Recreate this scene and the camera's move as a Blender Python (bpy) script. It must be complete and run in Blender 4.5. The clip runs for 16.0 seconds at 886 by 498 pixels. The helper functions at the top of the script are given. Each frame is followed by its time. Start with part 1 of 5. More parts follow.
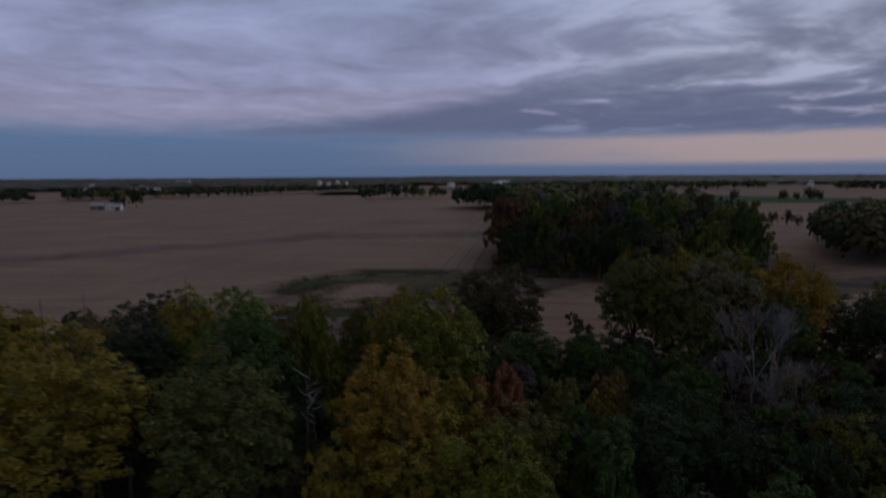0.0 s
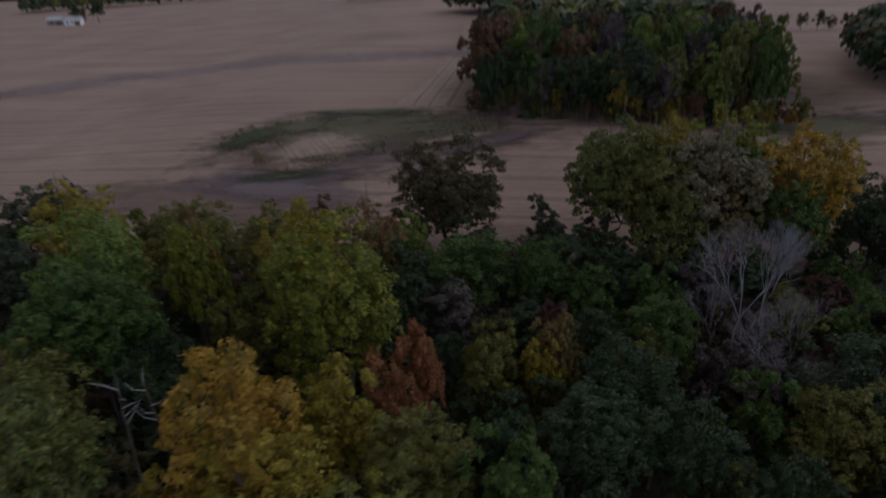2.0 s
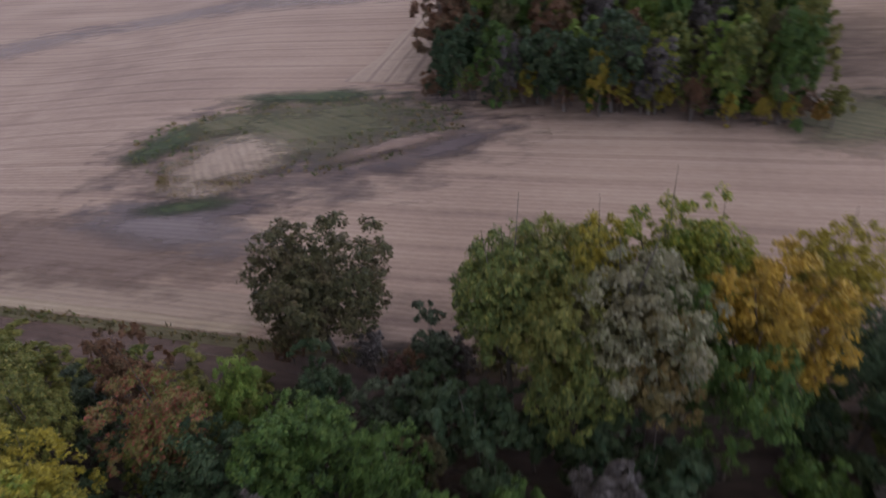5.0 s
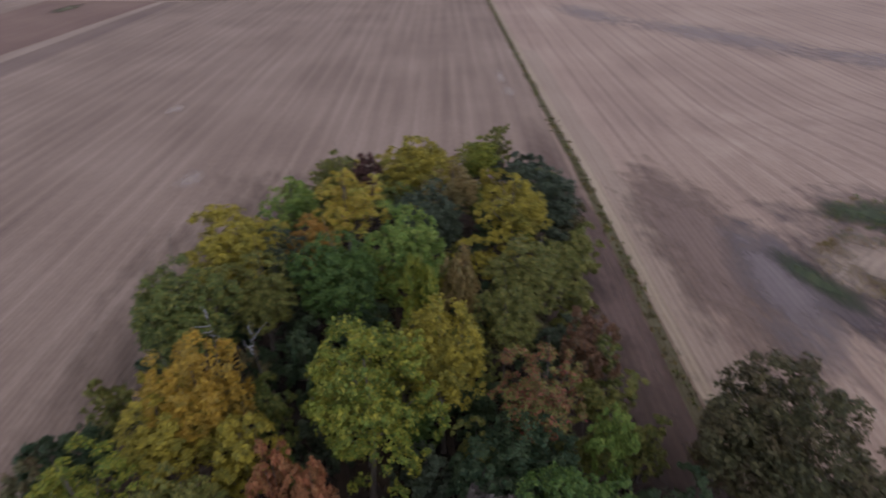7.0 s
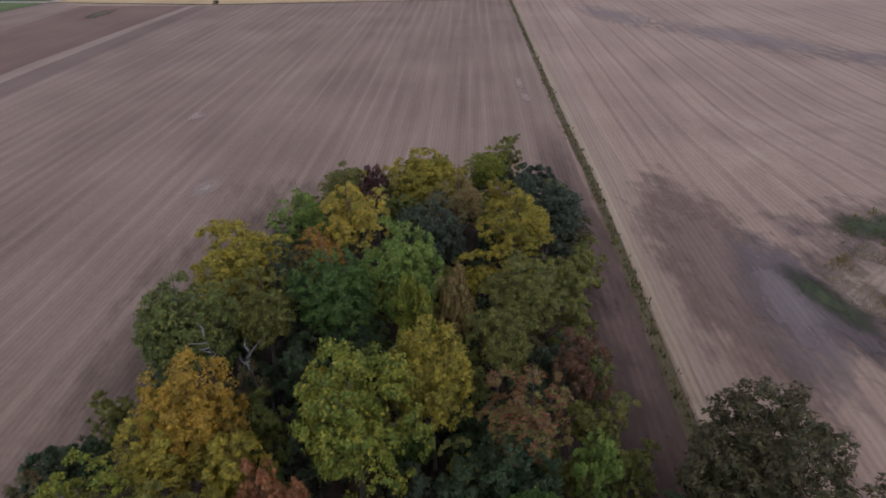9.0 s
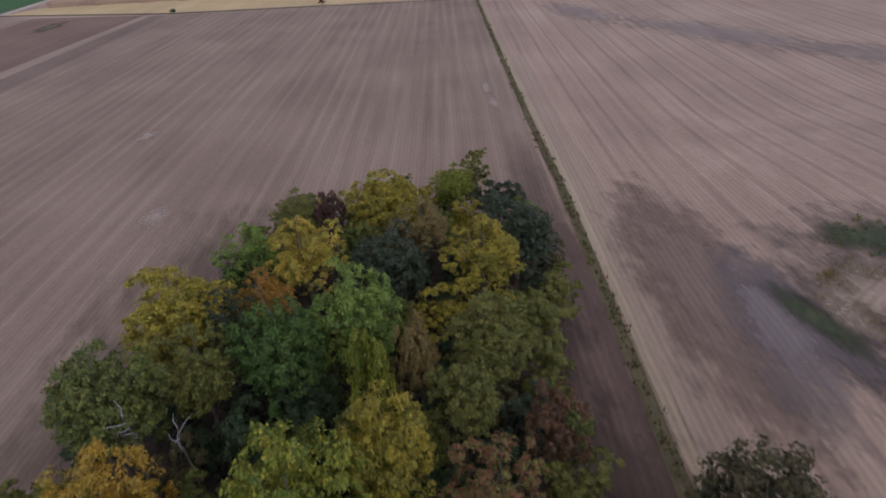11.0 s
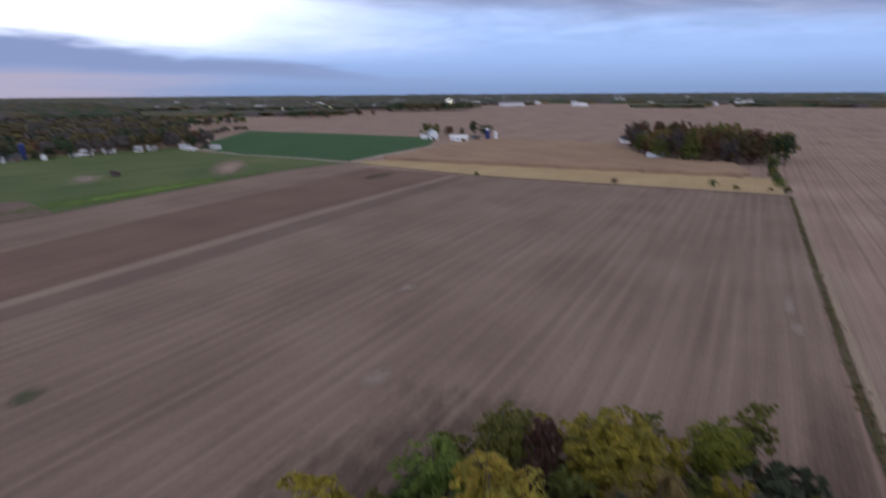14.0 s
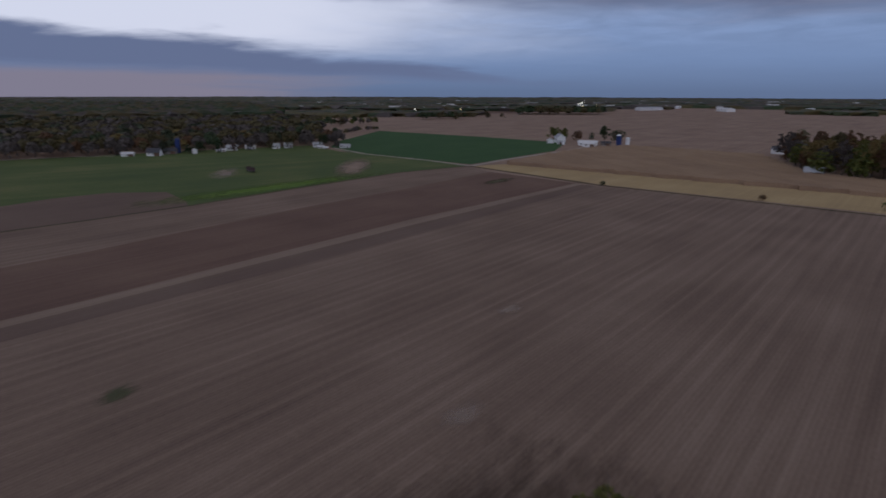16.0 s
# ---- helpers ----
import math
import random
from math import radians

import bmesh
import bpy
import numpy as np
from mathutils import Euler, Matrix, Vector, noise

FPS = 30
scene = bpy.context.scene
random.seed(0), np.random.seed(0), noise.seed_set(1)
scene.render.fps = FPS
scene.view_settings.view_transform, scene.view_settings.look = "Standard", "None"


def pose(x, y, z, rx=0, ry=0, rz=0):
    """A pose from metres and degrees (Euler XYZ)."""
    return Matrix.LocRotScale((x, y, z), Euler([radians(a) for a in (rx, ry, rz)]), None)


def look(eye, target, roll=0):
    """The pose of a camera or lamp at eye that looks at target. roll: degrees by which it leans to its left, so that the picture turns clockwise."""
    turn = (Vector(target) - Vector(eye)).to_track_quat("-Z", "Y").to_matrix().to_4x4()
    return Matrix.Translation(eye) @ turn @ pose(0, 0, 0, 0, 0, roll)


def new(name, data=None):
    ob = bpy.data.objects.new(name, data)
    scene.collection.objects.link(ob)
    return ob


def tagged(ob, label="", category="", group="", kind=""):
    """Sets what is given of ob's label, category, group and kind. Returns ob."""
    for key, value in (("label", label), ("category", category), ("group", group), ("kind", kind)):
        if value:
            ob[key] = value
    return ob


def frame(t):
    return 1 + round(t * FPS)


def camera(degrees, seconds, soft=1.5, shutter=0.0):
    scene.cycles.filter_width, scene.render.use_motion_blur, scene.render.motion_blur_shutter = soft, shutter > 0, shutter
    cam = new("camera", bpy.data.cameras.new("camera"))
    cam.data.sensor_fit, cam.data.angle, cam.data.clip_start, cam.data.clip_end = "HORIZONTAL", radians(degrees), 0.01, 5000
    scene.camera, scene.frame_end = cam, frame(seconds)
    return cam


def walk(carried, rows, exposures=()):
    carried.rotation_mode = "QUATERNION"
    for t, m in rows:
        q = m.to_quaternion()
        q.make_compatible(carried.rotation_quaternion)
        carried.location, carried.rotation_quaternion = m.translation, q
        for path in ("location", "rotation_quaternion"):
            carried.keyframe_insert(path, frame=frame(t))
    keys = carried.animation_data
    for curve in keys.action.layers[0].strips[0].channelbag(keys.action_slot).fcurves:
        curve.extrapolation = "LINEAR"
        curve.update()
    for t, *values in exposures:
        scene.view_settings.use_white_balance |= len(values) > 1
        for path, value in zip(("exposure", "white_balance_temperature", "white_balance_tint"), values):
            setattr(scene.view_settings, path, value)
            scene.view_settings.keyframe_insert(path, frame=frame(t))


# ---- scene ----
cam = camera(73.6, 16.0, soft=1.7, shutter=0.9)
PATH = [
    (0, (3.78, -3.47, 27.31), (4.050, 6.447, 26.054), -0.30),
    (0.5, (5.68, 0.37, 28.43), (5.934, 10.149, 26.353), -0.53),
    (1, (7.65, 4.30, 29.56), (7.875, 13.879, 26.696), -0.84),
    (1.5, (9.74, 8.03, 30.83), (9.903, 17.351, 27.205), -1.55),
    (2, (11.89, 11.79, 32.21), (11.969, 20.783, 27.851), -2.16),
    (2.5, (14.08, 15.63, 33.64), (14.054, 24.245, 28.562), -2.92),
    (3, (16.39, 19.49, 35.05), (16.267, 27.887, 29.620), -3.80),
    (3.5, (18.74, 23.17, 36.11), (18.527, 31.538, 30.640), -4.85),
    (3.7, (19.77, 24.56, 36.49), (19.507, 32.920, 31.013), -5.25),
    (4.4, (24.25, 30.03, 38.20), (23.960, 38.317, 32.612), -6.08),
    (5.1, (29.24, 35.85, 40.06), (28.242, 44.026, 34.395), -6.14),
    (5.8, (32.93, 40.74, 41.25), (29.118, 48.178, 35.761), -5.91),
    (6, (33.64, 41.89, 41.41), (28.664, 48.694, 36.035), -5.85),
    (6.5, (35.46, 44.62, 41.70), (27.895, 48.643, 36.554), -3.22),
    (7, (36.63, 46.34, 42.45), (28.211, 48.110, 37.340), -0.69),
    (7.5, (37.27, 47.23, 43.32), (28.786, 48.652, 38.218), -0.55),
    (8, (37.56, 47.90, 44.06), (29.070, 49.245, 38.941), -0.72),
    (8.5, (37.35, 48.59, 44.29), (28.862, 49.918, 39.165), -1.10),
    (9, (36.70, 49.41, 44.32), (28.217, 50.728, 39.191), -1.74),
    (9.8, (34.95, 50.84, 44.42), (26.500, 52.322, 39.277), -2.65),
    (10.7, (31.54, 52.43, 44.57), (23.151, 54.119, 39.407), -3.18),
    (11.5, (27.64, 53.44, 44.62), (19.182, 54.799, 39.454), -2.88),
    (12, (25.01, 53.89, 44.59), (16.487, 54.767, 39.444), -2.41),
    (12.5, (22.21, 54.56, 44.50), (13.607, 54.558, 39.407), -1.61),
    (13, (19.40, 55.23, 44.69), (10.739, 54.317, 39.781), -0.95),
    (13.5, (16.76, 55.84, 45.09), (7.723, 54.089, 41.187), -0.68),
    (14, (14.19, 56.39, 45.02), (4.880, 53.823, 42.416), -0.42),
    (14.5, (10.95, 56.58, 44.92), (1.843, 53.357, 42.340), -0.27),
    (15, (8.08, 56.32, 45.03), (-0.861, 52.647, 42.454), -0.07),
    (15.5, (5.32, 56.14, 45.05), (-3.430, 52.044, 42.486), 0.02),
    (16, (2.43, 55.74, 45.31), (-6.137, 51.263, 42.743), 0.13),
]
EXPOSURES = [(0, -2.65), (0.5, -2.55), (1.0, -2.25), (1.5, -1.9), (2.0, -1.5), (2.5, -1.07), (3.0, -0.68), (3.5, -0.45), (6.0, -0.22),
             (7.0, -0.36), (9.0, -0.46), (11.5, -0.47), (12.5, -0.54), (13.5, -0.58), (14.0, -0.94), (14.5, -1.28), (15.0, -1.54), (15.5, -1.8), (16.0, -2.0)]
walk(cam, [(t, look(eye, target, roll)) for t, eye, target, roll in PATH], EXPOSURES)


# ---- node helpers ----
class Graph:
    """Short hand for building a node tree."""

    def __init__(self, tree):
        self.tree, self.nodes, self.links = tree, tree.nodes, tree.links

    def node(self, kind, operation=""):
        made = self.nodes.new(kind)
        if operation:
            made.operation = operation
        return made

    def put(self, socket, value):
        if isinstance(value, bpy.types.NodeSocket):
            self.links.new(value, socket)
        elif isinstance(value, (tuple, list)) and len(value) == 3 and socket.type == "RGBA":
            socket.default_value = (*value, 1)
        else:
            socket.default_value = value

    def math(self, op, a, b=0.0, clamp=False):
        n = self.node("ShaderNodeMath", op)
        n.use_clamp = clamp
        self.put(n.inputs[0], a)
        self.put(n.inputs[1], b)
        return n.outputs[0]

    def mix(self, a, b, factor, blend="MIX"):
        n = self.node("ShaderNodeMix")
        n.data_type, n.blend_type = "RGBA", blend
        self.put(n.inputs[0], factor)
        self.put(n.inputs[6], a)
        self.put(n.inputs[7], b)
        return n.outputs[2]

    def ramp(self, factor, *stops):
        n = self.node("ShaderNodeValToRGB")
        while len(n.color_ramp.elements) < len(stops):
            n.color_ramp.elements.new(0.5)
        for e, (at, colour) in zip(n.color_ramp.elements, stops):
            e.position = at
            e.color = (*colour, 1) if isinstance(colour, tuple) else (colour, colour, colour, 1)
        self.put(n.inputs[0], factor)
        return n.outputs[0]

    def noise(self, vector, scale, detail=3.0, rough=0.55, distortion=0.0):
        n = self.node("ShaderNodeTexNoise")
        self.put(n.inputs["Vector"], vector)
        n.inputs["Scale"].default_value, n.inputs["Detail"].default_value = scale, detail
        n.inputs["Roughness"].default_value, n.inputs["Distortion"].default_value = rough, distortion
        return n.outputs["Fac"]

    def mapping(self, vector, scale=(1, 1, 1), turn=0.0, move=(0, 0, 0)):
        n = self.node("ShaderNodeMapping")
        self.put(n.inputs["Vector"], vector)
        n.inputs["Location"].default_value = move
        n.inputs["Rotation"].default_value = (0, 0, radians(turn))
        n.inputs["Scale"].default_value = scale
        return n.outputs[0]


# ---- sky, dusk under broken cloud ----
def build_sky():
    world = bpy.data.worlds.new("dusk_sky")
    scene.world = world
    world.use_nodes = True
    g = Graph(world.node_tree)
    g.nodes.clear()
    way = g.node("ShaderNodeTexCoord").outputs["Generated"]
    split = g.node("ShaderNodeSeparateXYZ")
    g.put(split.inputs[0], way)
    x, y, z = split.outputs
    up = g.math("MAXIMUM", z, 0.0)
    # cloud texture, drawn out towards the horizon
    lift = g.math("ADD", up, 0.07)
    plane = g.node("ShaderNodeCombineXYZ")
    g.put(plane.inputs[0], g.math("DIVIDE", x, lift))
    g.put(plane.inputs[1], g.math("DIVIDE", y, lift))
    broad = g.noise(g.mapping(plane.outputs[0], (0.35, 0.35, 1), 20, (3.1, 1.7, 0)), 1.0, 5, 0.55, 0.4)
    fine = g.noise(g.mapping(plane.outputs[0], (1.3, 1.3, 1), -15, (7.3, 2.2, 0)), 1.0, 7, 0.62, 0.5)
    # bearing from north over east, and height above the horizon, in degrees, both ruffled by the cloud
    bearing = g.math("MULTIPLY", g.math("ARCTAN2", x, y), 57.2958)
    bearing = g.math("ADD", bearing, g.math("MULTIPLY", g.math("SUBTRACT", broad, 0.5), 26.0))
    height = g.math("MULTIPLY", g.math("ARCSINE", z), 57.2958)
    height = g.math("ADD", height, g.math("MULTIPLY", g.math("SUBTRACT", fine, 0.5), g.math("MULTIPLY", up, 14.0)))
    ruffled = g.math("ADD", height, g.math("MULTIPLY", g.math("SUBTRACT", broad, 0.5), g.math("MULTIPLY", up, 26.0)))

    def step(v, lo, hi):
        n = g.node("ShaderNodeMapRange")
        n.interpolation_type = "SMOOTHSTEP"
        g.put(n.inputs["Value"], v)
        g.put(n.inputs["From Min"], lo)
        g.put(n.inputs["From Max"], hi)
        return n.outputs[0]

    def both(*parts):
        out = parts[0]
        for p in parts[1:]:
            out = g.math("MULTIPLY", out, p)
        return out

    def no(v):
        return g.math("SUBTRACT", 1.0, v)

    def line(at, slope, centre):
        """A height that changes with the bearing."""
        return g.math("ADD", g.math("MULTIPLY", g.math("SUBTRACT", bearing, centre), slope), at)

    low = g.math("MULTIPLY", ruffled, 1 / 90.0)
    # western half: blue between slate sheets; northern half: grey lavender
    west = g.ramp(low, (0.0, (0.46, 0.66, 1.16)), (0.03, (0.68, 1.0, 1.75)), (0.075, (0.88, 1.22, 2.05)), (0.2, (0.62, 0.68, 1.0)), (0.5, (0.52, 0.46, 0.37)))
    north = g.ramp(low, (0.0, (0.58, 0.86, 1.55)), (0.035, (0.62, 1.0, 1.78)), (0.06, (1.66, 1.64, 2.45)), (0.10, (1.62, 1.74, 2.72)), (0.2, (1.55, 1.86, 2.9)), (0.5, (0.62, 0.55, 0.44)))
    shown = g.mix(west, north, step(bearing, -75.0, -35.0))
    sky = g.node("ShaderNodeTexSky")
    sky.sky_type, sky.sun_disc, sky.sun_elevation, sky.sun_rotation = "NISHITA", False, radians(2.0), radians(38)
    shown = g.mix(shown, g.mix((0, 0, 0), sky.outputs[0], 0.05), 0.05, "ADD")
    # broad mottling of the cloud
    shown = g.mix(shown, g.ramp(fine, (0.3, 0.72), (0.7, 1.25)), step(height, 2.0, 8.0), "MULTIPLY")
    # pale band in the west, then the slate sheets under and over it
    shown = g.mix(shown, (2.55, 2.7, 3.3), both(no(step(bearing, -135.0, -100.0)), step(height, 2.0, 5.0)))
    shown = g.mix(shown, (0.85, 0.80, 1.10), both(no(step(bearing, -140.0, -120.0)), no(step(height, 1.2, 2.6))))
    under = both(no(step(bearing, -118.0, -96.0)), step(g.math("SUBTRACT", ruffled, line(1.6, -0.03, -133)), -0.7, 0.5), no(step(g.math("SUBTRACT", ruffled, line(3.9, -0.11, -133)), -0.8, 0.5)))
    shown = g.mix(shown, (0.50, 0.64, 1.12), under)
    over = both(no(step(bearing, -62.0, -40.0)), step(g.math("SUBTRACT", ruffled, line(7.6, -0.068, -115)), -0.9, 0.9))
    slate = g.mix((0.50, 0.61, 1.02), (0.72, 0.84, 1.30), step(fine, 0.35, 0.7))
    shown = g.mix(shown, g.mix(slate, (0.56, 0.50, 0.40), step(height, 18.0, 45.0)), over)
    # northern sky: slate streak with torn gaps, afterglow below it
    glow = both(step(bearing, -12.0, 30.0), step(height, 0.4, 1.3), no(step(height, 2.9, 3.9)))
    shown = g.mix(shown, (2.5, 1.95, 1.95), g.math("MULTIPLY", glow, 0.85))
    streak = both(step(bearing, -42.0, -24.0), step(g.math("SUBTRACT", ruffled, line(3.7, 0.0, 0)), -0.6, 0.6), no(step(g.math("SUBTRACT", ruffled, line(6.4, 0.17, 0)), -1.0, 1.2)))
    torn = no(both(step(fine, 0.52, 0.66), step(bearing, 0.0, 12.0)))
    shown = g.mix(shown, (0.62, 0.76, 1.32), g.math("MULTIPLY", both(streak, torn), 0.9))
    veil = both(step(bearing, -5.0, 25.0), step(ruffled, 6.0, 9.0), no(step(fine, 0.44, 0.6)))
    shown = g.mix(shown, (0.62, 0.70, 1.16), g.math("MULTIPLY", veil, 0.5))
    tears = both(step(bearing, 2.0, 30.0), step(height, 3.0, 5.5), no(step(height, 12.0, 18.0)), step(fine, 0.40, 0.86))
    shown = g.mix(shown, (2.1, 2.15, 2.7), g.math("MULTIPLY", tears, 0.4))
    # brighter broken cloud above the afterglow
    bright = both(step(bearing, -6.0, 26.0), step(height, 5.0, 10.0), g.math("ADD", g.math("MULTIPLY", step(fine, 0.35, 0.65), 0.6), 0.25))
    shown = g.mix(shown, (2.9, 3.2, 4.1), g.math("MULTIPLY", bright, 0.62))
    back = g.node("ShaderNodeBackground")
    g.put(back.inputs[0], shown)
    back.inputs[1].default_value = 1.0
    out = g.node("ShaderNodeOutputWorld")
    g.links.new(back.outputs[0], out.inputs[0])


build_sky()
sun = new("sun", bpy.data.lights.new("sun", "SUN"))
sun.data.energy, sun.data.angle, sun.data.color = 0.5, radians(40), (1.0, 0.86, 0.70)
sun.matrix_world = look((60, 80, 70), (0, 0, 0))


# ---- materials ----
def material(name):
    m = bpy.data.materials.new(name)
    m.use_nodes = True
    g = Graph(m.node_tree)
    g.nodes.clear()
    out = g.node("ShaderNodeOutputMaterial")
    shader = g.node("ShaderNodeBsdfPrincipled")
    shader.inputs["Roughness"].default_value = 0.85
    shader.inputs["Specular IOR Level"].default_value = 0.25
    g.links.new(shader.outputs[0], out.inputs[0])
    return m, g, shader, out


def bump(g, shader, height, strength=0.4, distance=0.1):
    n = g.node("ShaderNodeBump")
    n.inputs["Strength"].default_value, n.inputs["Distance"].default_value = strength, distance
    g.put(n.inputs["Height"], height)
    g.links.new(n.outputs[0], shader.inputs["Normal"])


LEAF_GAIN = 0.94   # thin turning leaves are bright


def leaf_material(name, main, second, third, share=0.5, lacy=True):
    """Autumn leaves: the colour drifts over the crown and from leaf to leaf; lacy sprays have gaps between the leaflets."""
    main, second, third = (tuple(min(0.75, v * LEAF_GAIN) for v in c) for c in (main, second, third))
    m, g, shader, out = material(name)
    where = g.node("ShaderNodeTexCoord").outputs["Object"]
    info = g.node("ShaderNodeObjectInfo").outputs["Random"]
    island = g.node("ShaderNodeNewGeometry").outputs["Random Per Island"]
    drift = g.node("ShaderNodeVectorMath", operation="ADD")
    g.put(drift.inputs[0], where)
    g.put(drift.inputs[1], info)
    patch = g.noise(drift.outputs[0], 2.2, 2)
    tone = g.mix(main, second, g.ramp(patch, (0.42, 0.0), (0.62, 1.0)))
    tone = g.mix(tone, third, g.ramp(island, (share, 0.0), (0.95, 0.95)))
    shade = g.ramp(g.noise(where, 14.0, 2), (0.3, 0.60), (0.7, 1.28))
    tone = g.mix(tone, shade, 1.0, "MULTIPLY")
    g.put(shader.inputs["Base Color"], tone)
    shader.inputs["Roughness"].default_value = 0.6
    thin = g.node("ShaderNodeBsdfTranslucent")
    g.put(thin.inputs[0], tone)
    both = g.node("ShaderNodeMixShader")
    both.inputs[0].default_value = 0.22
    g.links.new(shader.outputs[0], both.inputs[1])
    g.links.new(thin.outputs[0], both.inputs[2])
    g.links.new(both.outputs[0], out.inputs[0])
    if lacy:
        cells = g.node("ShaderNodeTexVoronoi")
        cells.inputs["Scale"].default_value = 34.0
        g.put(cells.inputs["Vector"], where)
        clear = g.node("ShaderNodeBsdfTransparent")
        gaps = g.node("ShaderNodeMixShader")
        g.put(gaps.inputs[0], g.math("GREATER_THAN", cells.outputs["Distance"], 0.60))
        g.links.new(both.outputs[0], gaps.inputs[1])
        g.links.new(clear.outputs[0], gaps.inputs[2])
        g.links.new(gaps.outputs[0], out.inputs[0])
    return m


LEAF_TONES = {
    "yellowgreen": ("yellow_green_leaves", (0.165, 0.19, 0.024), (0.10, 0.14, 0.024), (0.36, 0.31, 0.04)),
    "gold": ("gold_leaves", (0.38, 0.225, 0.028), (0.27, 0.19, 0.04), (0.48, 0.30, 0.04)),
    "yellow": ("yellow_leaves", (0.40, 0.31, 0.04), (0.27, 0.27, 0.05), (0.44, 0.26, 0.05)),
    "lime": ("fresh_green_leaves", (0.17, 0.24, 0.045), (0.10, 0.17, 0.035), (0.25, 0.28, 0.06)),
    "green": ("green_leaves", (0.068, 0.124, 0.025), (0.046, 0.086, 0.022), (0.13, 0.178, 0.038)),
    "deep": ("deep_green_leaves", (0.035, 0.065, 0.03), (0.05, 0.075, 0.03), (0.07, 0.09, 0.04)),
    "olive": ("olive_leaves", (0.155, 0.158, 0.036), (0.105, 0.12, 0.03), (0.24, 0.20, 0.05)),
    "olivegreen": ("olive_green_leaves", (0.11, 0.14, 0.034), (0.08, 0.105, 0.03), (0.24, 0.22, 0.05)),
    "goldolive": ("gold_olive_leaves", (0.30, 0.235, 0.030), (0.19, 0.175, 0.032), (0.40, 0.31, 0.04)),
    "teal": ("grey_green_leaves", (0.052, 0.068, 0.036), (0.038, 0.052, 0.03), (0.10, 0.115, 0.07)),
    "tan": ("tan_leaves", (0.24, 0.155, 0.055), (0.19, 0.15, 0.06), (0.26, 0.20, 0.07)),
    "rust": ("rust_leaves", (0.15, 0.075, 0.042), (0.11, 0.075, 0.04), (0.20, 0.10, 0.05)),
    "orange": ("orange_leaves", (0.36, 0.17, 0.03), (0.27, 0.17, 0.04), (0.42, 0.24, 0.05)),
    "maple": ("maple_leaves_turning_red", (0.16, 0.165, 0.04), (0.17, 0.12, 0.045), (0.28, 0.06, 0.05), 0.45),
    "maroon": ("maroon_leaves", (0.10, 0.048, 0.038), (0.08, 0.055, 0.04), (0.14, 0.06, 0.05)),
    "salmon": ("salmon_leaves", (0.34, 0.125, 0.06), (0.25, 0.12, 0.05), (0.38, 0.18, 0.07)),
    "red": ("red_leaves", (0.12, 0.042, 0.042), (0.085, 0.045, 0.04), (0.18, 0.05, 0.055)),
    "oakbrown": ("bronze_oak_leaves", (0.085, 0.08, 0.035), (0.12, 0.08, 0.04), (0.14, 0.12, 0.05)),
    "oak": ("bronze_olive_leaves", (0.062, 0.060, 0.024), (0.082, 0.06, 0.028), (0.105, 0.09, 0.036)),
    "graygreen": ("pale_grey_green_leaves", (0.175, 0.168, 0.085), (0.21, 0.18, 0.10), (0.29, 0.26, 0.17)),
    "twig": ("bare_grey_twigs", (0.11, 0.09, 0.082), (0.08, 0.066, 0.06), (0.17, 0.145, 0.135)),
}
LEAF = {key: leaf_material(*tones) for key, tones in LEAF_TONES.items()}
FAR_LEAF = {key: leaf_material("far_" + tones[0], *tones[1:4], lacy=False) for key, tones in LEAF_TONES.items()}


def bark_material(name, dark, light):
    m, g, shader, _ = material(name)
    where = g.node("ShaderNodeTexCoord").outputs["Object"]
    grain = g.noise(g.mapping(where, (9, 9, 1.5)), 1.0, 4)
    g.put(shader.inputs["Base Color"], g.mix(dark, light, g.ramp(grain, (0.35, 0.0), (0.7, 1.0))))
    bump(g, shader, grain, 0.6, 0.05)
    return m


BARK = bark_material("brown_bark", (0.07, 0.055, 0.045), (0.17, 0.14, 0.12))
PALE_BARK = bark_material("bleached_dead_wood", (0.17, 0.16, 0.165), (0.35, 0.34, 0.35))
GREY_BARK = bark_material("grey_bark", (0.16, 0.14, 0.14), (0.30, 0.27, 0.27))

ROWS_TURN = 12.1   # the crop rows run along the field boundary


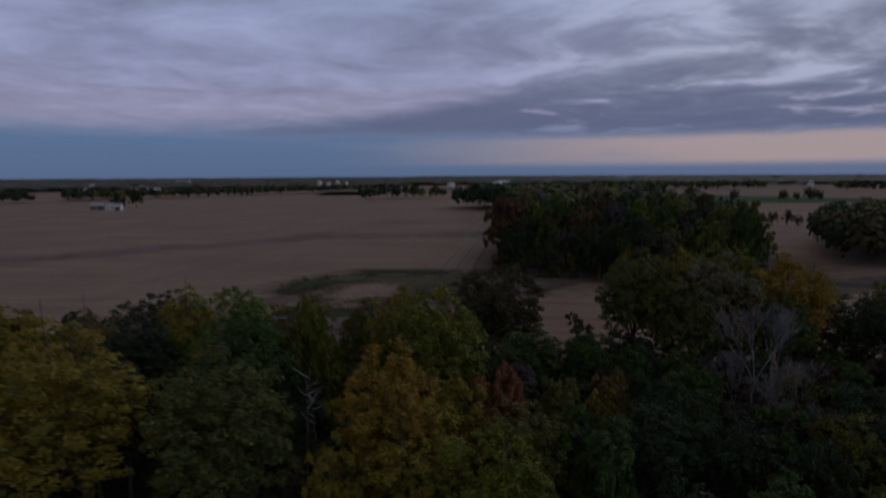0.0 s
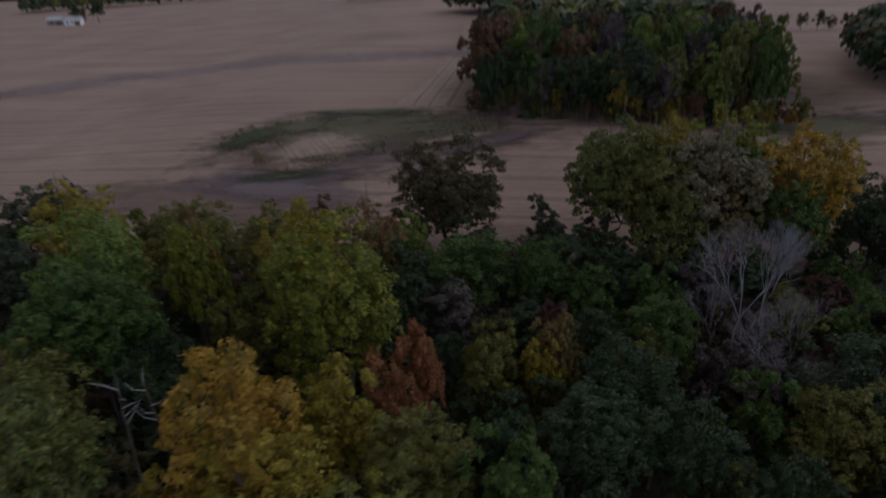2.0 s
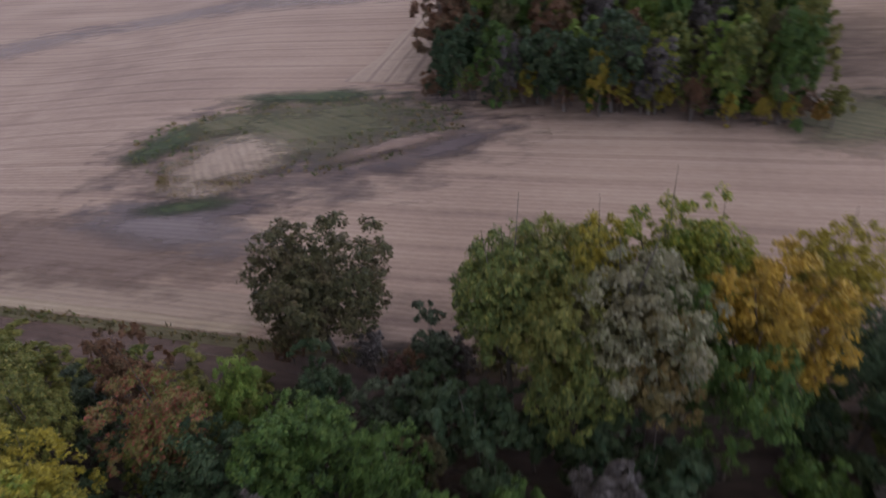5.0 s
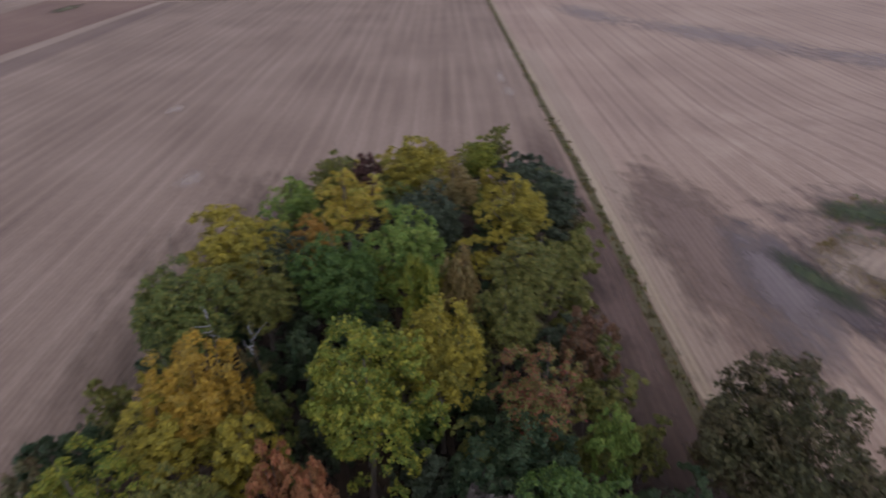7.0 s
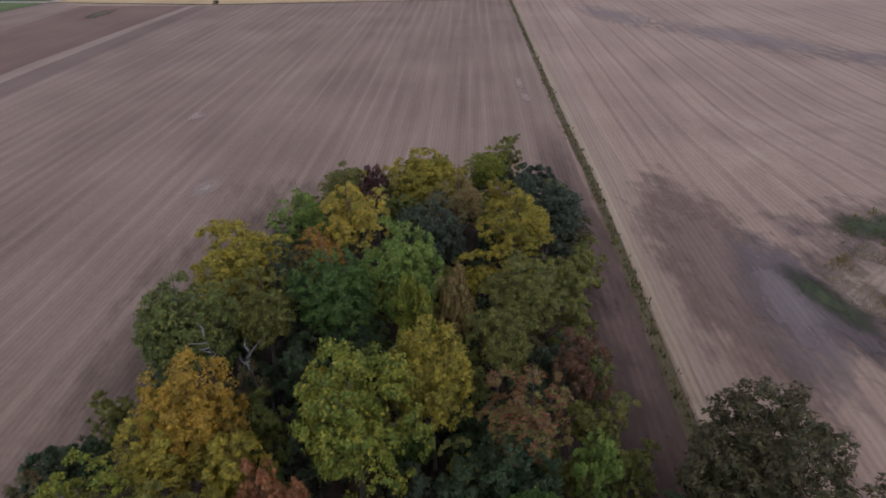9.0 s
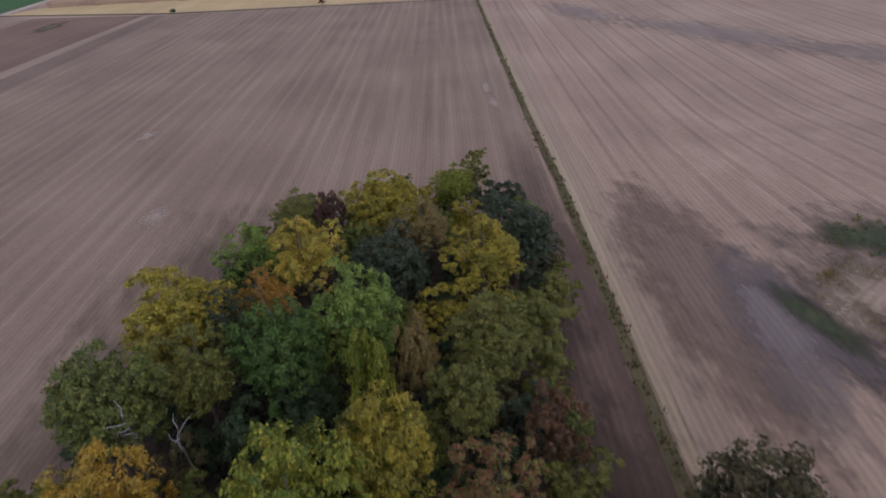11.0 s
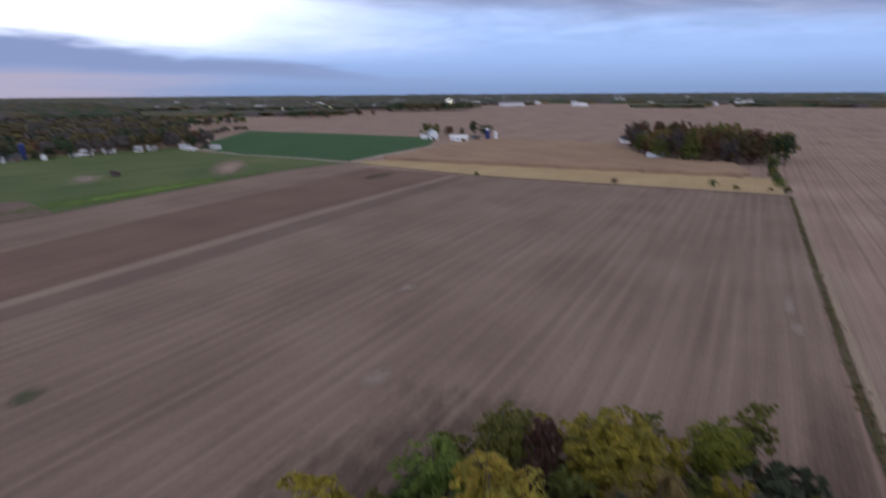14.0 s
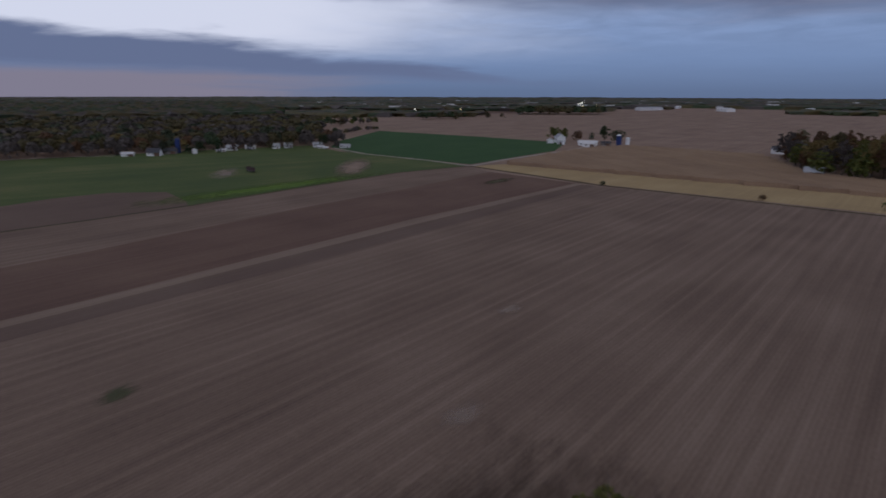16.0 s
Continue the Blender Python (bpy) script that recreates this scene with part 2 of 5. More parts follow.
def field_material(name, base, dark, light, pass_width=4.6, row_width=0.76, strength=1.0, turn=ROWS_TURN, blotch=0.03, soft_edge=None, lines=0.3, thin=0.12):
    """Bare or stubble ground: drill rows, wider harvester passes, blotches of damp and straw."""
    m, g, shader, out = material(name)
    where = g.node("ShaderNodeNewGeometry").outputs["Position"]
    turned = g.mapping(where, (1, 1, 1), turn)
    wobble = g.noise(turned, 0.05, 2)
    split = g.node("ShaderNodeSeparateXYZ")
    g.put(split.inputs[0], turned)
    across = g.math("ADD", split.outputs[1], g.math("MULTIPLY", wobble, 0.7))
    uneven = g.math("MULTIPLY", g.math("SINE", g.math("MULTIPLY", across, math.tau / (pass_width * 3.7))), 0.75)
    passes = g.math("SINE", g.math("ADD", g.math("MULTIPLY", across, math.tau / pass_width), uneven))
    rows = g.math("SINE", g.math("MULTIPLY", across, math.tau / row_width))
    streak = g.noise(g.mapping(turned, (0.016, 0.55, 1)), 1.0, 4, 0.6)
    wide = g.noise(g.mapping(turned, (0.006, 0.085, 1)), 1.0, 3, 0.55)
    straw = g.noise(g.mapping(turned, (0.7, 1.5, 1)), 1.1, 6, 0.78)
    damp = g.noise(where, blotch, 3, 0.5)
    tone = g.math("MULTIPLY", g.math("SUBTRACT", streak, 0.5), 1.15)
    tone = g.math("ADD", tone, g.math("MULTIPLY", g.math("SUBTRACT", wide, 0.5), 0.9))
    tone = g.math("ADD", tone, g.math("MULTIPLY", passes, 0.07))
    tone = g.math("ADD", tone, g.math("MULTIPLY", rows, 0.10))
    # wheel tracks: thin darker lines between the passes, here and there worn away
    track = g.ramp(passes, (0.72, 0.0), (0.93, 1.0))
    worn = g.ramp(streak, (0.36, 0.3), (0.56, 1.0))
    tone = g.math("SUBTRACT", tone, g.math("MULTIPLY", g.math("MULTIPLY", track, worn), lines))
    tone = g.math("ADD", tone, g.math("MULTIPLY", g.math("SUBTRACT", straw, 0.5), 1.25))
    tone = g.math("ADD", tone, g.math("MULTIPLY", g.math("SUBTRACT", damp, 0.5), 1.3))
    tone = g.math("MULTIPLY_ADD", tone, 0.5 * strength)
    tone.node.inputs[2].default_value = 0.5
    dark, base, light = (tuple(0.95 * v for v in c) for c in (dark, base, light))
    colour = g.ramp(tone, (0.12, dark), (0.5, base), (0.88, light))
    g.put(shader.inputs["Base Color"], colour)
    shader.inputs["Roughness"].default_value = 0.95
    shader.inputs["Specular IOR Level"].default_value = 0.1
    bump(g, shader, g.math("ADD", straw, g.math("MULTIPLY", rows, 0.25)), 0.5, 0.12)
    if soft_edge:
        fade_edge(g, shader, out, soft_edge, thin)
    return m


def fade_edge(g, shader, out, ragged, thin=0.12):
    """Lets a patch of ground run out raggedly at its rim."""
    where = g.node("ShaderNodeTexCoord").outputs["Object"]
    far = g.node("ShaderNodeVectorMath", operation="LENGTH")
    g.put(far.inputs[0], g.mapping(where, (1, 1, 0)))
    place = g.node("ShaderNodeNewGeometry").outputs["Position"]
    rim = g.math("ADD", far.outputs["Value"], g.math("MULTIPLY", g.math("SUBTRACT", g.noise(g.mapping(place, (0.6, 1.6, 1), ROWS_TURN), 0.22, 6, 0.7), 0.5), ragged * 1.7))
    gone = g.ramp(rim, (0.30, thin), (0.98, 1.0))
    clear = g.node("ShaderNodeBsdfTransparent")
    both = g.node("ShaderNodeMixShader")
    g.put(both.inputs[0], gone)
    g.links.new(shader.outputs[0], both.inputs[1])
    g.links.new(clear.outputs[0], both.inputs[2])
    g.links.new(both.outputs[0], out.inputs[0])


def plain_material(name, colour, rough=0.7, vary=0.15, scale=1.2, metal=0.0):
    m, g, shader, _ = material(name)
    where = g.node("ShaderNodeTexCoord").outputs["Object"]
    spots = g.noise(where, scale, 4)
    low = tuple(c * (1 - vary) for c in colour)
    high = tuple(min(1, c * (1 + vary)) for c in colour)
    g.put(shader.inputs["Base Color"], g.mix(low, high, spots))
    shader.inputs["Roughness"].default_value, shader.inputs["Metallic"].default_value = rough, metal
    return m


def glow_material(name, colour, power):
    m, g, shader, _ = material(name)
    g.put(shader.inputs["Base Color"], colour)
    g.put(shader.inputs["Emission Color"], colour)
    shader.inputs["Emission Strength"].default_value = power
    return m


STUBBLE = field_material("pinkish_stubble_field", (0.325, 0.229, 0.180), (0.205, 0.140, 0.116), (0.42, 0.316, 0.250), 6.2, lines=0.55)
STUBBLE_WEST = field_material("grey_brown_stubble_field", (0.232, 0.165, 0.131), (0.145, 0.101, 0.082), (0.32, 0.238, 0.192), 3.9, lines=-0.14)
TILLED = field_material("dark_tilled_soil", (0.185, 0.118, 0.095), (0.13, 0.082, 0.068), (0.25, 0.17, 0.13))
TILLED_DARK = field_material("darker_tilled_soil", (0.185, 0.13, 0.108), (0.14, 0.098, 0.082), (0.23, 0.17, 0.14))
PALE = field_material("pale_straw_strip", (0.285, 0.212, 0.168), (0.21, 0.152, 0.122), (0.36, 0.278, 0.22))
CREAM = field_material("cream_straw_edge", (0.31, 0.236, 0.172), (0.21, 0.155, 0.12), (0.41, 0.32, 0.24))
# brown lane earth, darkened further in colour for the shade of oak and wood
LANE = field_material("shaded_brown_lane", (0.145, 0.096, 0.083), (0.09, 0.058, 0.052), (0.21, 0.145, 0.125), 3.0, 0.9, 1.0, ROWS_TURN, 0.03, 0.25)
LANE_EARTH = field_material("brown_lane_earth", (0.165, 0.108, 0.090), (0.11, 0.072, 0.062), (0.225, 0.152, 0.128), 3.0, 0.9, 1.0)
PASTURE = field_material("green_pasture", (0.105, 0.14, 0.055), (0.07, 0.105, 0.045), (0.20, 0.185, 0.085), 9.0, 2.0, 1.3, 30, 0.022)
WHEAT = field_material("young_green_crop", (0.055, 0.112, 0.046), (0.04, 0.085, 0.038), (0.085, 0.145, 0.06), 7.0, 1.2, 0.7)
BRIGHT_GRASS = field_material("bright_green_grass", (0.13, 0.21, 0.045), (0.09, 0.15, 0.045), (0.19, 0.25, 0.07), 9, 2, 0.8, 12, 0.03, 0.9)
GOLD_STUBBLE = field_material("golden_stubble", (0.45, 0.33, 0.18), (0.34, 0.25, 0.15), (0.54, 0.42, 0.25))
CORN = field_material("ripe_standing_corn", (0.33, 0.225, 0.15), (0.23, 0.155, 0.11), (0.42, 0.30, 0.20), 3.2, 0.76, 0.9, -40)
VERGE = field_material("brown_green_verge", (0.11, 0.09, 0.055), (0.055, 0.055, 0.035), (0.14, 0.125, 0.075), 3, 0.6, 1.0)
ROAD = field_material("pale_gravel_track", (0.42, 0.36, 0.32), (0.32, 0.27, 0.24), (0.50, 0.44, 0.40), 2.0, 1.0, 0.6)
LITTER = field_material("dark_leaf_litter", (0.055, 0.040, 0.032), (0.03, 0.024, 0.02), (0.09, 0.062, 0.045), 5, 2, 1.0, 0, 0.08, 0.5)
DAMP = field_material("lilac_grey_damp_soil", (0.21, 0.168, 0.166), (0.155, 0.122, 0.122), (0.27, 0.218, 0.21), 4.6, 0.76, 0.9, ROWS_TURN, 0.03, 0.9)
DARK_SOIL = field_material("dark_damp_soil", (0.13, 0.10, 0.10), (0.085, 0.066, 0.068), (0.19, 0.145, 0.14), 4.6, 0.76, 0.9, ROWS_TURN, 0.05, 1.1)
WEEDS = field_material("weedy_green_hollow", (0.125, 0.115, 0.07), (0.075, 0.075, 0.048), (0.20, 0.165, 0.11), 4.6, 1.5, 1.2, 40, 0.09, 0.9)
RIM = field_material("dark_green_weeds", (0.06, 0.072, 0.042), (0.04, 0.045, 0.03), (0.10, 0.11, 0.06), 4.6, 1.5, 1.1, 40, 0.07, 0.9)
BARE_SOIL = field_material("bare_brown_soil", (0.215, 0.150, 0.124), (0.155, 0.106, 0.09), (0.28, 0.20, 0.165), 4.6, 0.76, 0.9, ROWS_TURN, 0.05, 0.9, thin=0.0)
HEADLAND = field_material("trampled_straw", (0.29, 0.212, 0.166), (0.20, 0.142, 0.115), (0.37, 0.285, 0.222), 2.6, 0.76)
TURNED = field_material("stubble_rows_along_the_wood", (0.35, 0.26, 0.205), (0.225, 0.16, 0.135), (0.45, 0.355, 0.285), 4.2, 0.76, 1.0, -80, lines=0.9)
DEAD_GRASS = field_material("dead_tan_grass", (0.35, 0.262, 0.205), (0.22, 0.16, 0.13), (0.46, 0.36, 0.285), 3.1, 1.1, 1.2, 65, 0.1, 1.0, thin=0.08)
REGROWTH = field_material("thin_green_regrowth", (0.11, 0.135, 0.07), (0.09, 0.10, 0.06), (0.17, 0.17, 0.10), 4.6, 1.5, 1.1, 40, 0.07, 1.4, thin=0.4)
PALE_PATCH = field_material("pale_straw_patch", (0.45, 0.36, 0.31), (0.37, 0.28, 0.24), (0.52, 0.43, 0.37), 4.6, 0.76, 0.7, ROWS_TURN, 0.05, 1.3, thin=0.5)
SWALE = field_material("faint_lilac_damp_soil", (0.29, 0.235, 0.225), (0.23, 0.18, 0.18), (0.35, 0.285, 0.265), 4.6, 0.76, 0.9, ROWS_TURN, 0.03, 1.2, thin=0.5)
WHITE = plain_material("white_painted_boards", (0.80, 0.80, 0.79), 0.6, 0.08)
GREY_ROOF = plain_material("grey_metal_roof", (0.40, 0.41, 0.43), 0.45, 0.12, 0.6)
DARK_ROOF = plain_material("dark_shingle_roof", (0.07, 0.07, 0.08), 0.8, 0.25, 2.0)
PALE_ROOF = plain_material("pale_metal_roof", (0.66, 0.66, 0.67), 0.4, 0.1, 0.5)
BLUE_STEEL = plain_material("dark_blue_enamelled_steel", (0.03, 0.05, 0.16), 0.35, 0.15)
GLASS = plain_material("dark_window_glass", (0.03, 0.035, 0.045), 0.1, 0.05)
DOOR = plain_material("brown_door", (0.16, 0.10, 0.07), 0.6)
RUBBER = plain_material("black_rubber", (0.025, 0.025, 0.027), 0.8)
GREY_BOARD = plain_material("weathered_grey_boards", (0.24, 0.22, 0.21), 0.8, 0.25, 3.0)
WAGON_RED = plain_material("dark_rusty_wagon_paint", (0.075, 0.045, 0.045), 0.7, 0.3, 2.0)
LAMPLIGHT = glow_material("cool_flood_light", (1.0, 0.97, 0.88), 6.0)
WARMLIGHT = glow_material("warm_flood_light", (1.0, 0.80, 0.42), 5.0)


# ---- mesh helpers ----
def smooth(v):
    v = min(1.0, max(0.0, v))
    return v * v * (3 - 2 * v)


def land(x, y):
    """The height of the ground: a gentle rise north of the field boundary."""
    return 4.2 * smooth((y - 80 + 0.21 * x) / 40) * smooth((x + 90) / 70)


def mesh_of(name, verts, faces, mats=(), indices=None, flat=True):
    me = bpy.data.meshes.new(name)
    me.from_pydata(verts, [], faces)
    for m in mats:
        me.materials.append(m)
    if indices is not None:
        me.polygons.foreach_set("material_index", indices)
    if not flat:
        me.polygons.foreach_set("use_smooth", [True] * len(me.polygons))
    me.update()
    return me


def part(name, bm, mat, parent, label=""):
    me = bpy.data.meshes.new(name)
    bm.to_mesh(me)
    bm.free()
    me.materials.append(mat)
    ob = new(name, me)
    ob.parent = parent
    if label:
        tagged(ob, label)
    return ob


def shared(name, me, parent, m, mat=None):
    """A part on a mesh that others use too; mat: this part's own material."""
    ob = new(name, me)
    ob.parent = parent
    ob.matrix_basis = m
    if mat:
        ob.material_slots[0].link = "OBJECT"
        ob.material_slots[0].material = mat
    return ob


def thing(name, m, label, category, group=""):
    ob = new(name)
    ob.matrix_basis = m
    ob.empty_display_size = 0.5
    return tagged(ob, label, category, group)


def box(bm, x0, x1, y0, y1, z0, z1):
    v = [bm.verts.new(p) for p in ((x0, y0, z0), (x1, y0, z0), (x1, y1, z0), (x0, y1, z0), (x0, y0, z1), (x1, y0, z1), (x1, y1, z1), (x0, y1, z1))]
    for f in ((3, 2, 1, 0), (4, 5, 6, 7), (0, 1, 5, 4), (1, 2, 6, 5), (2, 3, 7, 6), (3, 0, 4, 7)):
        bm.faces.new([v[i] for i in f])


# ---- ground ----
def build_ground():
    def steps():
        out, at, wide = [0.0], 0.0, 2.5
        while at < 4850:
            at += wide
            if at > 180:
                wide *= 1.18
            out.append(min(at, 4850))
        return [-v for v in reversed(out[1:])] + out
    xs, ys = steps(), [v + 60 for v in steps()]
    verts = [(x, y, land(x, y)) for y in ys for x in xs]
    n = len(xs)
    faces = [(j * n + i, j * n + i + 1, (j + 1) * n + i + 1, (j + 1) * n + i) for j in range(len(ys) - 1) for i in range(n - 1)]
    tagged(new("ground", mesh_of("ground", verts, faces, [STUBBLE], flat=False)), "pinkish brown harvested stubble field with faint rows", "ground", kind="structure")


def inside(poly, x, y):
    hit = False
    for (ax, ay), (bx, by) in zip(poly, poly[1:] + poly[:1]):
        if (ay > y) != (by > y) and x < (bx - ax) * (y - ay) / (by - ay) + ax:
            hit = not hit
    return hit


def field(name, label, category, poly, mat, z):
    """A flat parcel of land, on the level ground."""
    me = mesh_of(name, [(x, y, z) for x, y in poly], [tuple(range(len(poly)))], [mat])
    if me.polygons[0].normal.z < 0:
        me.flip_normals()
    return tagged(new(name, me), label, category, kind="structure")


def ribbon(name, label, category, line, width, mat, z, shift=0.0):
    """A strip of land that follows a line and the lie of the ground."""
    pts = []
    for (ax, ay), (bx, by) in zip(line, line[1:]):
        n = max(2, int(math.hypot(bx - ax, by - ay) / 6))
        pts += [(ax + (bx - ax) * k / n, ay + (by - ay) * k / n) for k in range(n)]
    pts.append(line[-1])
    verts, faces = [], []
    rnd = random.Random(len(name) + len(pts))
    for k, (x, y) in enumerate(pts):
        ax, ay = pts[max(0, k - 1)]
        bx, by = pts[min(len(pts) - 1, k + 1)]
        far = math.hypot(bx - ax, by - ay)
        nx, ny = -(by - ay) / far, (bx - ax) / far
        for side in (-0.5, 0.5):
            d = shift + side * width * rnd.uniform(0.82, 1.15)
            verts.append((x + nx * d, y + ny * d, land(x + nx * d, y + ny * d) + z))
    for k in range(len(pts) - 1):
        faces.append((2 * k, 2 * k + 2, 2 * k + 3, 2 * k + 1))
    me = mesh_of(name, verts, faces, [mat])
    if me.polygons[0].normal.z < 0:
        me.flip_normals()
    return tagged(new(name, me), label, category, kind="structure")


def ground_patch(name, label, x, y, rx, ry, turn, mat, z=0.06, rise=0.0):
    """A ragged patch on the ground, with a low swell if rise is given."""
    verts, faces, c, s = [], [], math.cos(radians(turn)), math.sin(radians(turn))
    n = 24
    for j in range(n + 1):
        for i in range(n + 1):
            u, v = 2 * i / n - 1, 2 * j / n - 1
            wx, wy = x + c * u * rx - s * v * ry, y + s * u * rx + c * v * ry
            swell = rise * max(0.0, 1 - u * u - v * v)
            verts.append((u, v, land(wx, wy) + z + swell))
    for j in range(n):
        for i in range(n):
            a = j * (n + 1) + i
            faces.append((a, a + 1, a + n + 2, a + n + 1))
    ob = new(name, mesh_of(name, verts, faces, [mat], flat=False))
    flatten = Matrix.Diagonal((rx, ry, 1, 1))
    ob.matrix_basis = pose(x, y, 0, 0, 0, turn) @ flatten
    return tagged(ob, label, "ground", kind="structure")


# ---- trees ----
def tube(verts, faces, points, radii, sides=7):
    """A bent tapered stem through the points."""
    start = len(verts)
    for k, (p, r) in enumerate(zip(points, radii)):
        ahead = (points[min(k + 1, len(points) - 1)] - points[max(k - 1, 0)]).normalized()
        side = ahead.cross(Vector((0.31, 0.95, 0.1))).normalized()
        other = ahead.cross(side)
        for i in range(sides):
            a = math.tau * i / sides
            verts.append(p + r * (math.cos(a) * side + math.sin(a) * other))
    for k in range(len(points) - 1):
        for i in range(sides):
            a, b = start + k * sides + i, start + k * sides + (i + 1) % sides
            faces.append((a, b, b + sides, a + sides))


def crown_mesh(name, seed, lobes, tufts, leaves, size, squat=0.0, droop=0.0, fat=1.0):
    """A crown about one metre in radius: uneven lobes, each set with tufts of small folded leaves, with gaps between."""
    rnd = np.random.RandomState(seed)
    way = rnd.normal(size=(lobes * 4, 3))
    way /= np.linalg.norm(way, axis=1)[:, None]
    way = way[way[:, 2] > -0.80]
    chosen = [way[0]]
    for w in way[1:]:
        if len(chosen) < lobes and max(w @ c for c in chosen) < 0.985 - 2.4 / lobes * rnd.rand():
            chosen.append(w)
    way = np.array(chosen)
    n = len(way)
    reach = rnd.uniform(0.46, 0.80, n)
    centres = way * reach[:, None]
    centres[:, 2] *= 1.0 - squat
    radii = rnd.uniform(0.18, 0.31, n) * fat
    # lean of the whole outline, so that no two sides match
    for _ in range(4):
        axis = rnd.normal(size=3)
        axis /= np.linalg.norm(axis)
        centres *= (1 + 0.17 * np.tanh(2 * centres @ axis))[:, None]
    centres[:, 2] -= droop * (centres[:, 0] ** 2 + centres[:, 1] ** 2)
    # tufts on the outer side of each lobe
    t_way = rnd.normal(size=(n * tufts, 3)) * 0.75 + np.repeat(way, tufts, 0) * 0.55 + np.array([0, 0, 0.45])
    t_way /= np.linalg.norm(t_way, axis=1)[:, None]
    t_at = np.repeat(centres, tufts, 0) + t_way * (np.repeat(radii, tufts) * rnd.uniform(0.75, 1.12, n * tufts))[:, None]
    t_size = rnd.uniform(0.07, 0.15, n * tufts) * (1.9 / tufts**0.33)
    # a loose dark inside, so that the sky and the ground do not show through everywhere
    inner = rnd.normal(size=(n * tufts // 4, 3))
    inner *= (rnd.uniform(0.15, 0.5, len(inner)) / np.linalg.norm(inner, axis=1))[:, None]
    t_at, t_way = np.concatenate([t_at, inner]), np.concatenate([t_way, inner])
    t_size = np.concatenate([t_size, np.full(len(inner), 0.22)])
    total = len(t_at) * leaves
    out = rnd.normal(size=(total, 3))
    out /= np.linalg.norm(out, axis=1)[:, None]
    out[:, 2] = np.abs(out[:, 2]) * 1.0 - 0.25
    place = np.repeat(t_at, leaves, 0) + out * (np.repeat(t_size, leaves) * rnd.uniform(0.35, 1.0, total))[:, None]
    normal = 0.55 * out + 0.45 * np.repeat(t_way, leaves, 0) + np.array([0, 0, 0.35]) + 0.42 * rnd.normal(size=(total, 3))
    normal /= np.linalg.norm(normal, axis=1)[:, None]
    side = np.cross(normal, rnd.normal(size=(total, 3)))
    side /= np.linalg.norm(side, axis=1)[:, None]
    other = np.cross(normal, side)
    s = (size * rnd.uniform(0.6, 1.35, total))[:, None]
    a, b = place - side * s, place + side * s
    c, d = place + other * s * 0.62 - normal * s * 0.22, place - other * s * 0.62 - normal * s * 0.22
    verts = np.stack([a, d, b, c], 1).reshape(-1, 3)
    flat = np.percentile(np.hypot(verts[:, 0], verts[:, 1]), 98.5)
    high = np.percentile(verts[:, 2], 99.5)
    verts = verts / np.array([flat, flat, high])
    faces = np.arange(4 * total).reshape(-1, 4)
    return mesh_of(name, verts.tolist(), faces.tolist(), [LEAF["green"]]), centres / np.array([flat, flat, high])


def trunk_mesh(name, seed, centres):
    """Trunk and limbs, reaching from the ground at -1 to the lobes of a crown round 0 (in crown heights)."""
    rnd = random.Random(seed)
    verts, faces = [], []
    bend = Vector((rnd.uniform(-0.1, 0.1), rnd.uniform(-0.1, 0.1), 0))
    spine = [Vector((0, 0, -1)), Vector((0, 0, -0.93)), Vector((0, 0, -0.55)) + bend, Vector((0, 0, -0.15)) + bend * 1.6, Vector((0, 0, 0.35)) + bend]
    tube(verts, faces, spine, [0.075, 0.052, 0.043, 0.032, 0.010], 8)
    for c in rnd.sample(list(centres), min(11, len(centres))):
        tip = Vector(c) * 0.93
        root = spine[2].lerp(spine[3], rnd.uniform(0.0, 1.0))
        mid = root.lerp(tip, 0.5) + Vector((rnd.uniform(-0.06, 0.06), rnd.uniform(-0.06, 0.06), rnd.uniform(-0.1, 0.0)))
        tube(verts, faces, [root, mid, tip], [0.022, 0.014, 0.004], 5)
    return mesh_of(name, verts, faces, [BARK], flat=False)


def bare_mesh(name, seed, depth=5, spread=0.55, root=0.045):
    """A leafless crown: stems that fork again and again."""
    rnd = random.Random(seed)
    verts, faces = [], []

    def grow(at, way, length, radius, level):
        mid = at + way * length * 0.5 + Vector((rnd.uniform(-1, 1), rnd.uniform(-1, 1), rnd.uniform(-1, 1))) * length * 0.07
        tip = at + way * length + Vector((rnd.uniform(-1, 1), rnd.uniform(-1, 1), 0)) * length * 0.06
        tube(verts, faces, [at, mid, tip], [radius, radius * 0.85, radius * 0.66], 6 if level > 2 else 4)
        if level == 0:
            return
        for _ in range(3 if level > 1 else 4):
            turn = Vector((rnd.uniform(-1, 1), rnd.uniform(-1, 1), rnd.uniform(-0.25, 0.8))) * spread
            grow(mid.lerp(tip, rnd.uniform(0.3, 1.0)), (way + turn).normalized(), length * rnd.uniform(0.62, 0.82), radius * 0.66, level - 1)

    grow(Vector((0, 0, 0)), Vector((0, 0, 1)), 0.30, root, depth)
    top = max(v.z for v in verts)
    wide = max(math.hypot(v.x, v.y) for v in verts)
    verts = [Vector((v.x / wide, v.y / wide, v.z / top)) for v in verts]
    return mesh_of(name, verts, faces, [PALE_BARK], flat=False)


